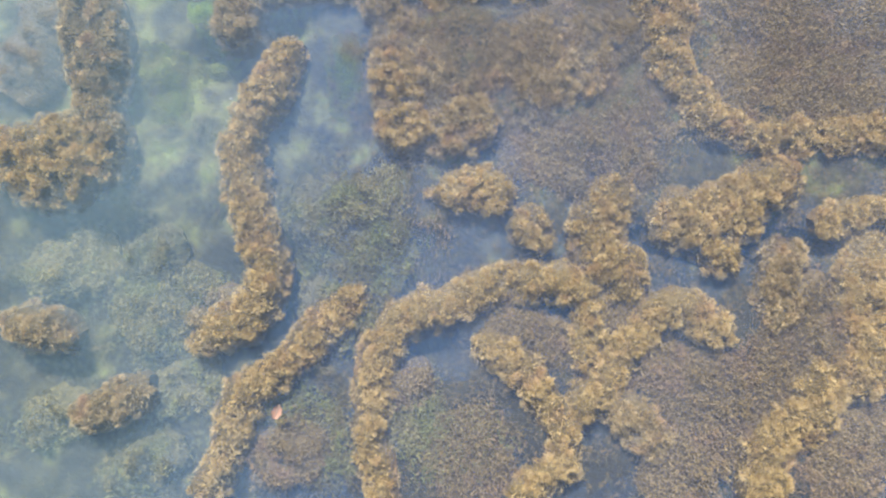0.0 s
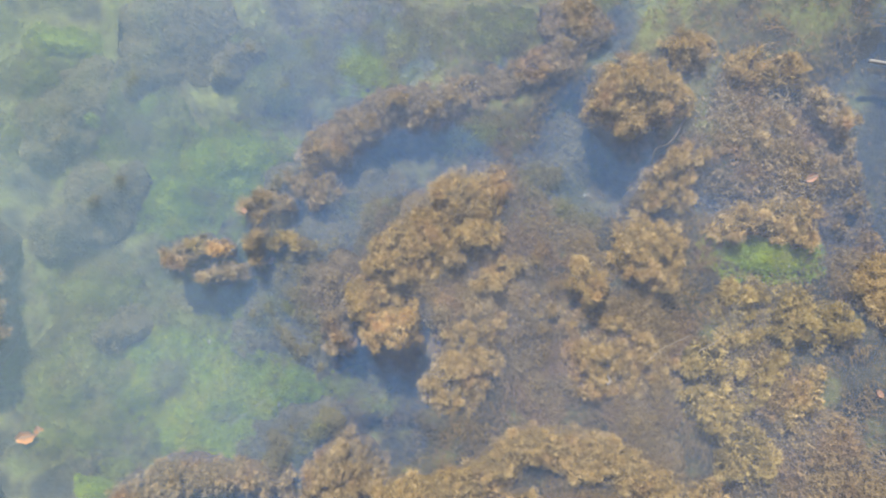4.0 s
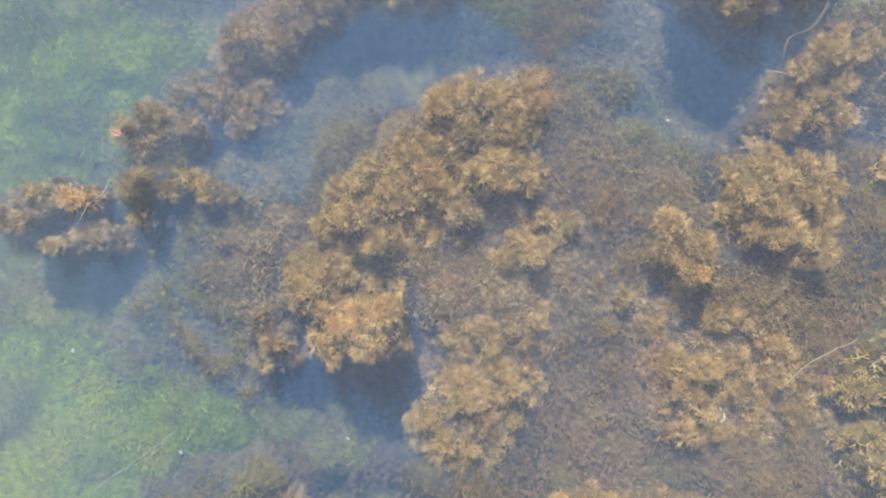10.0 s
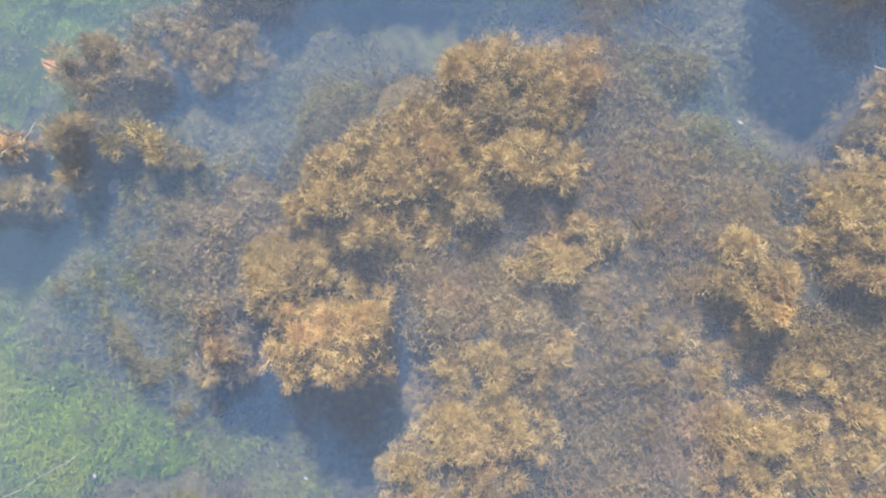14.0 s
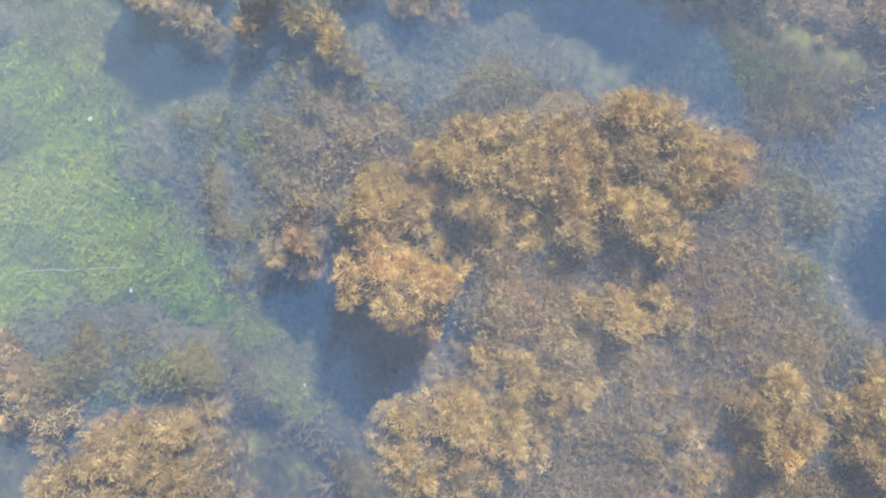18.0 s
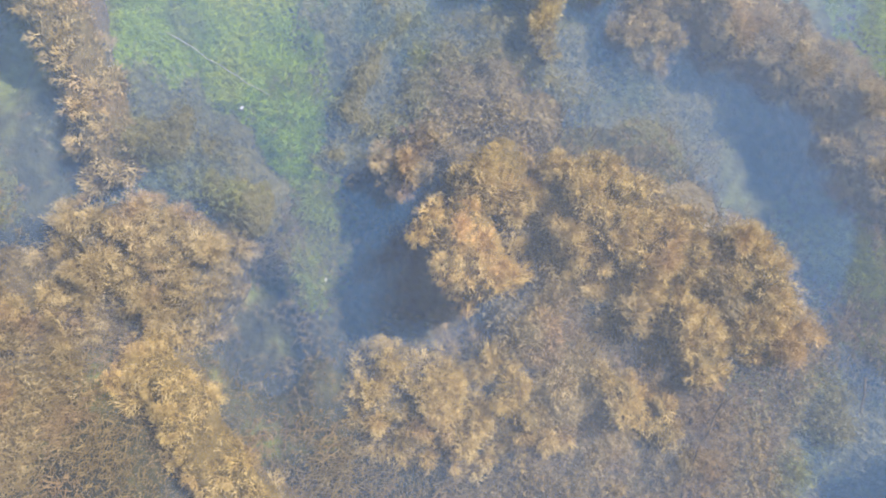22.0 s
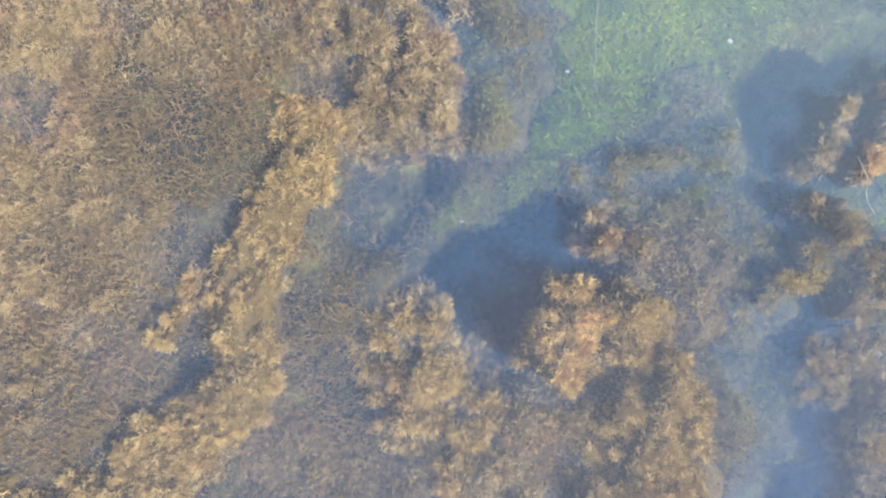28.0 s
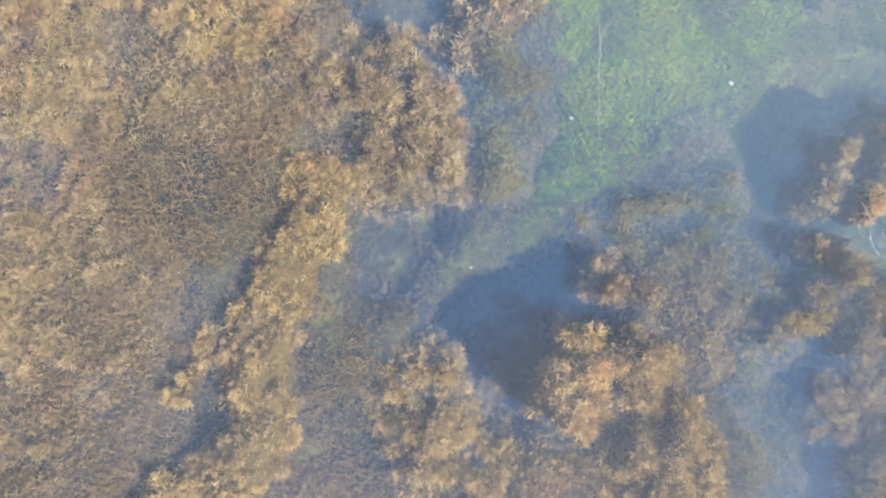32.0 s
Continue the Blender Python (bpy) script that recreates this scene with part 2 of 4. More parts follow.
def bed_height(x, y):
    """Height of the seabed: lumpy, deeper towards the west, with hollows under the overhangs."""
    z = -0.32 + 0.16 * noise.noise((x * 0.7, y * 0.7, 3.1)) + 0.07 * noise.noise((x * 2.3, y * 2.3, 7.7)) + 0.03 * noise.noise((x * 7, y * 7, 1.2))
    k = min(1.0, max(0.0, (0.2 - x) / 3.5))
    z -= 0.25 * k * k * (3 - 2 * k)
    e = min(1.0, max(0.0, (x + 0.5 - 1.6 * max(0.0, y - 1.9)) / 1.1))
    z += (0.03 + 0.1 * min(1.0, max(0.0, y + 3.6))) * e * e * (3 - 2 * e)
    z += 0.13 * k * noise.noise((x * 2.0, y * 2.0, 12.0))
    for hx, hy, rx, ry, d in HOLLOWS:
        q = ((x - hx) / rx) ** 2 + ((y - hy) / ry) ** 2
        if q < 3:
            z -= d * math.exp(-q * q * 0.7)
    return z


def axis(lo, hi, step):
    fine = np.arange(lo, hi + step / 2, step).tolist()
    reach = [1, 2.5, 6, 15, 40, 100, 300]
    return [lo - r for r in reversed(reach)] + fine + [hi + r for r in reach]


def mesh_object(name, verts, faces, mat, parent=None, smooth=False):
    me = bpy.data.meshes.new(name)
    me.from_pydata(verts, [], faces)
    if smooth:
        me.polygons.foreach_set("use_smooth", [True] * len(me.polygons))
    me.materials.append(mat)
    me.update()
    ob = new(name, me)
    if parent:
        ob.parent = parent
    return ob


def grid_object(name, xs, ys, height, mat):
    verts = [(x, y, height(x, y)) for y in ys for x in xs]
    n = len(xs)
    faces = [(j * n + i, j * n + i + 1, (j + 1) * n + i + 1, (j + 1) * n + i) for j in range(len(ys) - 1) for i in range(n - 1)]
    return mesh_object(name, verts, faces, mat, smooth=True)


ground = grid_object("ground", axis(-7.0, 8.0, 0.07), axis(-10.5, 6.5, 0.07), bed_height, bed_material())
tagged(ground, "uneven silty seabed of brown mud with darker hollows", "seabed", kind="structure")

flat = lambda z: (lambda x, y: z)
far_axis = [-300, -60, -12, 0, 12, 60, 300]
HAZE = (0.09, 0.33, 0.77)
surface = grid_object("water", far_axis, far_axis, flat(0.6), murk_material("water_surface", 0.101, (0.41, 0.49, 0.63), 1, True))
tagged(surface, "calm clear shallow water surface with a bluish haze", "water", kind="structure")
# added flat sheets that stand in for haze through the water's depth
for n, (z, density) in enumerate([(-0.12, 0.05), (-0.29, 0.085)]):
    layer = grid_object("water_murk", far_axis, far_axis, flat(z), murk_material("murk", density, HAZE, n + 2))
    tagged(layer, "added flat sheet of thin bluish haze, for silt suspended in the water", "water", kind="structure")


# ---- seaweed ----
def blade(verts, faces, p, d, l, w, side, tip=0.7):
    """One flat segment of a frond."""
    k = len(verts)
    q = p + d * l
    s, e = side * w, side * w * tip
    verts.extend(((p - s)[:], (p + s)[:], (q + e)[:], (q - e)[:]))
    faces.append((k, k + 1, k + 2, k + 3))
    return q


def any_way(rng, up):
    return Vector((rng.uniform(-1, 1), rng.uniform(-1, 1), rng.uniform(-0.3, 1) + up)).normalized()


def frond(verts, faces, base, way, length, width, rng, forks=2):
    """An antler-like frond: a flat stem that forks once or twice, each arm blunt and bent a little."""
    side = way.cross(any_way(rng, 0)).normalized()
    arms = [(base, way, side)]
    l, w = length * 0.45, width
    for n in range(forks + 1):
        grown = []
        for p, d, s in arms:
            q = blade(verts, faces, p, d, l * rng.uniform(0.8, 1.2), w, s)
            if n < forks:
                lean = d.cross(s) * rng.uniform(-0.35, 0.35)
                grown.append((q, (d + s * rng.uniform(0.35, 0.8) + lean).normalized(), s))
                grown.append((q, (d - s * rng.uniform(0.2, 0.8) + lean).normalized(), s))
        arms = grown
        l, w = l * 0.75, w * 0.85


def taper(verts, faces, p, d, l, w):
    side = d.orthogonal().normalized()
    other = d.cross(side)
    k = len(verts)
    for a in (0.0, 2.1, 4.2):
        verts.append(tuple(p + (side * math.cos(a) + other * math.sin(a)) * w))
    verts.append(tuple(p + d * l))
    faces.extend([(k, k + 1, k + 3), (k + 1, k + 2, k + 3)])


def tuft_mesh(name, seed, count, radius, mat, width, reach):
    """A bushy head of fronds that point outwards and up, denser in the middle."""
    rng = random.Random(seed)
    verts, faces = [], []
    for _ in range(count):
        a, u = rng.uniform(0, 2 * math.pi), rng.uniform(0.0, 1.0)
        c = math.sqrt(1 - u * u)
        out = Vector((c * math.cos(a), c * math.sin(a), u * 0.7))
        base = out * radius * rng.uniform(0.2, 0.8)
        way = (out * 0.8 + any_way(rng, 0.1)).normalized()
        frond(verts, faces, base, way, reach * rng.uniform(0.7, 1.25), width * rng.uniform(0.75, 1.25), rng)
    me = bpy.data.meshes.new(name)
    me.from_pydata(verts, [], faces)
    me.materials.append(mat)
    me.update()
    return me


TUFTS = {k: [tuft_mesh("tuft", 40 + n, 58, 0.052, MAT[k], 0.0017, 0.054) for n in range(5)] for k in "gboyp"}
COARSE = {k: [tuft_mesh("tuft", 60 + n, 64, 0.062, MAT[k], 0.003, 0.06) for n in range(5)] for k in "gby"}


def smooth_path(points, step=0.09):
    """Points along a soft curve through the given ones."""
    p = [Vector((*q, 0)) for q in points]
    p = [p[0] * 2 - p[1]] + p + [p[-1] * 2 - p[-2]]
    out = []
    for a, b, c, d in zip(p, p[1:], p[2:], p[3:]):
        n = max(2, int((c - b).length / step))
        for i in range(n):
            t = i / n
            out.append(0.5 * (2 * b + (c - a) * t + (2 * a - 5 * b + 4 * c - d) * t * t + (3 * b - a - 3 * c + d) * t ** 3))
    out.append(p[-2])
    return out


WORDS = {
    "g": "golden-brown bushy seaweed clump on the muddy seabed",
    "b": "dull brown bushy seaweed clump on the muddy seabed",
    "o": "bright orange-gold bushy seaweed clump over a dark hollow",
    "y": "olive-yellow bushy seaweed clump on the muddy seabed",
    "p": "pinkish-orange small seaweed clump among brown weed",
    "d": "low dull brown seaweed patch on the seabed",
    "r": "low purplish-brown seaweed patch on the seabed",
    "s": "low grey-brown silted seaweed patch on the seabed",
}
rng = random.Random(11)


def lobe(x, y):
    """Rounded heads about a hand wide, with gaps between them: 0 on a head, down to -1 in a gap."""
    d = noise.voronoi((x * 5.2 + 0.4 * noise.noise((x * 6, y * 6, 2.0)), y * 5.2 + 0.4 * noise.noise((x * 6, y * 6, 8.0)), 0.5), distance_metric='DISTANCE')[0]
    return -max(0.0, 1 - (d[1] - d[0]) / 0.4) ** 1.3


def grow(thing, kind, fine, spots, tufts, fronds):
    """Tufts that can be told apart, and the fronds between them, on a mound; spots() gives a place and the way up from it."""
    home = thing.location
    for _ in range(tufts):
        q, up = spots()
        for _ in range(3):
            if lobe(q.x, q.y) > -0.6:
                break
            q, up = spots()
        turn = up.to_track_quat('Z', 'Y').to_matrix().to_4x4() @ Matrix.Rotation(rng.uniform(0, 6.28), 4, 'Z')
        tuft = new("tuft", rng.choice((TUFTS if fine else COARSE)[kind]))
        tuft.parent = thing
        tuft.matrix_basis = Matrix.Translation(q - home - up * rng.uniform(-0.02, 0.06)) @ turn @ Matrix.Scale(rng.uniform(0.75, 1.12), 4)
    fv, ff = [], []
    for _ in range(fronds):
        q, up = spots()
        frond(fv, ff, q - home + up * rng.uniform(-0.035, 0.0), (up * 0.7 + any_way(rng, 0.2)).normalized(),
              rng.uniform(0.035, 0.06) * (1 if fine else 1.4), 0.0018 if fine else 0.0034, rng)
    tagged(mesh_object("undergrowth", fv, ff, MAT[kind], thing), kind="stuff")


def mat_of_weed(thing, kind, floor, radius, height, fine, area, reach, most=290):
    """The mound round a thing's origin, in darkened weed colour, radius(angle) wide and height(f, x, y) high, and its
    growth.
    """
    home = thing.location
    seg, steps = 44, (0.12, 0.28, 0.44, 0.58, 0.7, 0.8, 0.88, 0.94, 0.98)
    verts = [(0, 0, height(0, home.x, home.y) - floor - 0.02)]
    for f in steps:
        for j in range(seg):
            b = 2 * math.pi * j / seg
            r = radius(b) * f * 0.96
            x, y = r * math.cos(b), r * math.sin(b)
            verts.append((x, y, height(f, home.x + x, home.y + y) - floor - 0.02 if f < 0.97 else 0.0))
    faces = [(0, 1 + j, 1 + (j + 1) % seg) for j in range(seg)]
    for i in range(len(steps) - 1):
        faces += [(1 + i * seg + j, 1 + (i + 1) * seg + j, 1 + (i + 1) * seg + (j + 1) % seg, 1 + i * seg + (j + 1) % seg) for j in range(seg)]
    mesh_object("mound", verts, faces, SHADED[kind], thing, smooth=True)

    def spot():
        while True:
            x, y = rng.uniform(-reach, reach), rng.uniform(-reach, reach)
            r = radius(math.atan2(y, x))
            f = math.hypot(x, y) / r
            if f < 1.0:
                break
        x, y = home.x + x, home.y + y
        z = height(f, x, y)
        e = 0.03
        up = Vector((z - height(f, x + e, y), z - height(f, x, y + e), e * 1.5))
        out = Vector((x - home.x, y - home.y, 0)) / r * f * f * 0.8
        return Vector((x, y, z)), (up.normalized() + out + Vector((rng.uniform(-0.25, 0.25), rng.uniform(-0.25, 0.25), 0.3))).normalized()

    space = 0.075 if fine else 0.126
    grow(thing, kind, fine, spot, min(most, int(area / space ** 2)), int(area * (2200 if fine else 1000)))


def cushion(kind, top, *outline):
    """A broad cushion of weed with the given outline and crown, rounded heads and ragged edges."""
    n = len(outline)
    cx, cy = sum(p[0] for p in outline) / n, sum(p[1] for p in outline) / n
    loop = smooth_path(list(outline) + [outline[0]], 0.04)
    polar = sorted((math.atan2(p.y - cy, p.x - cx), math.hypot(p.x - cx, p.y - cy)) for p in loop)
    angles, radii = [a for a, _ in polar], [r for _, r in polar]
    floor = min(bed_height(x, y) for x, y in outline) - 0.05
    if kind == "o":
        floor = top - 0.5
    thing = new("seaweed_clump")
    thing.location = (cx, cy, floor)
    tagged(thing, WORDS[kind], "seaweed", "seaweed clumps")

    def radius(b):
        b = math.atan2(math.sin(b), math.cos(b))
        r = float(np.interp(b, angles, radii, period=2 * math.pi))
        x, y = cx + r * math.cos(b), cy + r * math.sin(b)
        return r * (1 + 0.09 * noise.noise((x * 5, y * 5, 3.0))) + 0.03 * noise.noise((x * 14, y * 14, 6.0))

    def height(f, x, y):
        crown = top - 0.05 + 0.09 * noise.noise((x * 3.1, y * 3.1, 9.0)) + 0.06 * noise.noise((x * 8, y * 8, 4.0)) + 0.11 * lobe(x, y)
        return floor + (crown - floor) * max(0.0, 1 - min(1.0, f) ** 4.5) ** 0.5

    area = 0.5 * abs(sum(a[0] * b[1] - b[0] * a[1] for a, b in zip(outline, outline[1:] + outline[:1])))
    mat_of_weed(thing, kind, floor, radius, height, cy > -3.3 and cx < 3.3 or kind in "op", area, max(radii) * 1.12)


def rows_along(path, width, shape):
    """Rows of points across a winding path; shape(p, s, a) gives how far out and how high, from 0 to pi across."""
    line = smooth_path(path, 0.06)
    half = width / 2
    first, last = (line[0] - line[1]).normalized(), (line[-1] - line[-2]).normalized()
    caps = [0.86, 0.6, 0.3]
    line = [line[0] + first * half * q for q in caps] + line + [line[-1] + last * half * q for q in reversed(caps)]
    sizes = [0.45, 0.78, 0.94] + [1.0] * (len(line) - 6) + [0.94, 0.78, 0.45]
    rows = []
    for i, (p, s) in enumerate(zip(line, sizes)):
        d = (line[min(i + 1, len(line) - 1)] - line[max(i - 1, 0)]).normalized()
        side = Vector((-d.y, d.x, 0))
        rows.append([shape(p, s, math.pi * j / 12, side) for j in range(13)])
    length = sum((b - a).length for a, b in zip(line, line[1:]))
    return rows, length


def row_mound(thing, rows, mat):
    verts = [tuple(q - thing.location) for row in rows for q in row]
    faces = [(i * 13 + j, i * 13 + j + 1, (i + 1) * 13 + j + 1, (i + 1) * 13 + j) for i in range(len(rows) - 1) for j in range(12)]
    faces += [tuple(range(13)), tuple(range((len(rows) - 1) * 13, len(rows) * 13))[::-1]]
    mesh_object("mound", verts, faces, mat, thing, smooth=True)


def row_spot(rows):
    """A place on the rows, more often near the crown, and the way up from it."""
    i = rng.uniform(0, len(rows) - 1.001)
    j = rng.triangular(0.3, 11.7, 6) if rng.random() < 0.5 else rng.uniform(0.6, 11.4)
    i0, j0 = int(i), int(j)
    u, v = i - i0, j - j0
    q = rows[i0][j0] * (1 - u) * (1 - v) + rows[i0 + 1][j0] * u * (1 - v) + rows[i0][j0 + 1] * (1 - u) * v + rows[i0 + 1][j0 + 1] * u * v
    n = (rows[i0 + 1][j0] - rows[i0][j0]).cross(rows[i0][j0 + 1] - rows[i0][j0])
    if n.z < 0:
        n.negate()
    return q, (n.normalized() + Vector((0, 0, 0.5)) + Vector((rng.uniform(-0.3, 0.3), rng.uniform(-0.3, 0.3), 0))).normalized()


def bank(kind, width, top, *path):
    """A winding bank of weed."""
    half = width / 2
    floor = min(bed_height(x, y) for x, y in path) - 0.05
    thing = new("seaweed_clump")
    thing.location = (sum(p[0] for p in path) / len(path), sum(p[1] for p in path) / len(path), floor)
    tagged(thing, "long winding bank of golden-brown bushy seaweed on the seabed" if len(path) > 4 and kind == "g" else WORDS[kind], "seaweed", "seaweed clumps")

    def shape(p, s, a, side):
        swell = 1 + 0.22 * noise.noise((p.x * 1.6, p.y * 1.6, 5.0)) + 0.1 * noise.noise((p.x * 5, p.y * 5, 5.0))
        p = p + side * width * 0.16 * noise.noise((p.x * 1.7, p.y * 1.7, 15.0))
        r = half * s * swell * (1 + 0.22 * noise.noise((p.x * 4 + math.cos(a) * 2, p.y * 4, math.sin(a) * 2)))
        q = p + side * math.cos(a) * r * 0.9
        crown = top - 0.06 + 0.1 * noise.noise((q.x * 3.4, q.y * 3.4, 9.0)) + 0.1 * lobe(q.x, q.y)
        q.z = floor + (crown - floor) * math.sin(a) ** 0.6 * (0.55 + 0.45 * s)
        return q + Vector((noise.noise(q * 9), noise.noise(q * 9 + Vector((7, 3, 1))), noise.noise(q * 9 + Vector((1, 9, 5))))) * 0.03

    rows, length = rows_along(path, width, shape)
    row_mound(thing, rows, SHADED[kind])
    fine = path[0][1] > -1.6 and path[0][0] > -1 and path[-1][0] < 3.2
    area = length * width
    grow(thing, kind, fine, lambda: row_spot(rows), min(290, int(area / (0.074 if fine else 0.105) ** 2)), int(area * (2200 if fine else 1000)))


def low_patch(kind, width, top, *path):
    """A thin ragged mat of low weed draped over the bed."""
    half = width * 0.55
    thing = new("seaweed_patch")
    cx, cy = sum(p[0] for p in path) / len(path), sum(p[1] for p in path) / len(path)
    thing.location = (cx, cy, bed_height(cx, cy))
    tagged(thing, WORDS[kind], "seaweed", "low seaweed patches")
    line = smooth_path(path, 0.1)

    def rise(x, y):
        f = min(math.hypot(x - p.x, y - p.y) for p in line) / half
        f += 0.3 * noise.noise((x * 2.6, y * 2.6, 31.0)) + 0.2 * noise.noise((x * 8, y * 8, 33.0))
        bed = bed_height(x, y)
        return f, bed + max(0.05, top - bed) * max(0.0, 1 - max(0.0, f) ** 2) ** 0.7 * (0.75 + 0.7 * noise.noise((x * 4.5, y * 4.5, 35.0)) + 0.25 * lobe(x, y))

    def shape(p, s, a, side):
        q = p + side * math.cos(a) * half * s * 1.15
        f, z = rise(q.x, q.y)
        q.z = z - 0.02 if f < 1 else z - 0.05
        return q

    rows, length = rows_along(path, half * 2, shape)
    row_mound(thing, rows, SHADED[kind])
    fine = path[0][1] > -3.3 and path[-1][0] < 3.2
    fv, ff = [], []
    for _ in range(int(length * half * 2 * (4200 if fine else 2200))):
        a, r = rng.uniform(0, 6.283), half * 1.4 * math.sqrt(rng.random())
        p = rng.choice(line) + Vector((r * math.cos(a), r * math.sin(a), 0))
        f, z = rise(p.x, p.y)
        if f > rng.uniform(0.8, 1.2):
            continue
        p.z = z + rng.uniform(-0.01, 0.02)
        frond(fv, ff, p - thing.location, (Vector((0, 0, 0.4)) + any_way(rng, 0.2)).normalized(), rng.uniform(0.03, 0.06) * (1 if fine else 1.7), 0.0018 if fine else 0.0042, rng, 1)
    tagged(mesh_object("fronds", fv, ff, MAT[kind], thing), kind="stuff")


# winding banks: kind, width, crown, path
bank("g", 0.68, 0.05, (-1.58, -2.36), (-1.82, -2.96), (-2, -3.55), (-1.96, -4.12), (-1.73, -4.75), (-1.59, -5.25), (-1.8, -5.77), (-2.25, -6.09))
bank("g", 0.61, 0.05, (-0.48, -5.53), (-0.92, -6.07), (-1.35, -6.53), (-1.82, -7), (-1.9, -7.44), (-2.11, -8.03))
bank("g", 0.65, 0.05, (0.12, -7.94), (-0.05, -7.09), (-0.07, -6.29), (0.25, -5.73), (0.81, -5.47), (1.37, -5.18), (1.93, -4.99), (2.44, -5.1), (2.73, -5.51), (2.65, -5.92))
bank("g", 0.59, 0.05, (3.5, -1.28), (3.45, -1.97), (3.8, -2.53), (4.31, -2.88), (5.01, -2.96), (5.55, -2.85), (6.52, -2.88))
bank("g", 0.94, 0.05, (2.87, -3.99), (2.73, -4.5), (3.04, -4.91))
bank("g", 1.01, 0.05, (3.78, -4.14), (4.31, -4.03), (4.86, -3.56))
bank("g", 0.58, 0.05, (4.19, -4.33), (4.36, -4.6))
bank("g", 0.47, 0.05, (5.68, -4), (6.39, -3.81))
bank("b", 0.68, 0.05, (5.14, -4.55), (5.08, -5.2))
bank("g", 0.79, 0.05, (6.18, -4.4), (6.15, -4.98), (6.36, -5.47))
bank("g", 0.86, 0.05, (6.4, -5.9), (5.84, -6.16), (5.65, -6.6), (5.11, -7), (5.15, -7.58))
bank("g", 0.61, 0.05, (2.77, -6.59), (3.12, -5.99), (3.41, -5.47), (3.83, -5.26), (4.31, -5.51))
bank("b", 0.65, 0.05, (3.21, -6.71), (3.59, -6.97))
bank("g", 0.54, 0.05, (1.42, -5.97), (1.96, -6.36), (2.35, -6.81), (2.47, -7.41), (1.99, -7.81))
bank("b", 0.65, 0.05, (-3.69, -7.21), (-3.24, -6.92))
bank("b", 0.65, 0.05, (-4.7, -6.19), (-4.33, -6.24))
bank("b", 0.9, 0.05, (-4.16, 0.59), (-4.03, -0.24))
bank("b", 0.65, 0.05, (-3.98, -1.98), (-3.88, -2.89))
bank("g", 0.54, 0.05, (5.11, 0.91), (5.54, 1.04))
bank("g", 0.56, 0.05, (5.03, 1.07), (5.27, 0.73))
bank("b", 0.49, 0, (1.71, 3.43), (1.98, 3.39))
bank("b", 0.6, 0.04, (-4.24, -1.47), (-4.3, -2.19), (-4.08, -2.83), (-3.85, -3.53))
bank("g", 0.44, 0.07, (0.45, -1.4), (0.82, -1.34), (1.2, -1.23), (1.48, -1.01), (1.82, -0.86), (2.26, -0.99))
bank("g", 0.5, 0.04, (1.91, -0.89), (2.43, -0.85), (3.04, -1.16))
bank("b", 0.42, -0.05, (-1.9, -1.52), (-1.38, -1.41), (-0.79, -1.4))
bank("b", 0.48, -0.06, (-0.59, 1.95), (-0.33, 2.22), (0.15, 2.45), (0.64, 2.54), (1.12, 2.69), (1.54, 2.94), (1.77, 3.18))

# cushions: kind, crown, outline
# broad lower cushions that join the heads
cushion("g", 0.02, (-0.3, 0.52), (-0.12, 0.79), (-0, 1.17), (0.43, 1.57), (0.75, 1.84), (1.26, 1.88), (1.34, 1.64), (1.31, 1.19), (1.06, 1.12), (0.91, 1.06), (0.91, 0.8), (0.59, 0.6), (0.26, 0.31), (-0.1, 0.28))
cushion("g", -0.02, (0.51, 0.64), (0.84, 0.75), (1.22, 0.75), (1.52, 0.57), (1.64, 0.32), (1.61, 0.01), (1.53, -0.25), (1.18, -0.38), (0.82, -0.36), (0.65, -0.17), (0.59, 0.23))
cushion("g", -0.04, (1.83, 0.48), (1.97, 0.72), (2.36, 0.67), (2.75, 0.63), (3.14, 0.58), (3.24, 0.28), (3.15, -0.11), (2.82, -0.29), (2.35, -0.25), (1.98, 0.03))
cushion("b", -0.03, (-0.5, -2.03), (-0.39, -1.43), (0.53, -1.49), (1.07, -1.64), (1.27, -2.48), (1.26, -3.2), (0.7, -3.54), (-0.09, -3.51), (-0.41, -2.88))
cushion("b", -0.03, (0.94, -1.65), (1.58, -1.53), (2.24, -1.55), (2.75, -1.37), (2.97, -1.68), (2.77, -2.35), (2.28, -2.79), (1.58, -3.04), (1.07, -2.49))
cushion("b", -0.1, (2.84, 2), (3.19, 2.42), (3.71, 2.79), (4.27, 2.72), (4.74, 2.37), (4.72, 1.98), (4.18, 1.83), (3.53, 1.67), (3.1, 1.58))
cushion("y", -0.04, (3.18, 1.03), (3.72, 1.13), (4.12, 1), (4.19, 0.23), (4.18, -0.33), (3.81, -0.47), (3.6, -0.04), (3.45, 0.5))
cushion("b", -0.09, (1.34, 1.11), (1.59, 1.34), (1.9, 1.34), (2.13, 1.14), (1.96, 0.92), (1.9, 0.65), (1.86, 0.38), (1.61, 0.31), (1.51, 0.57), (1.57, 0.83))
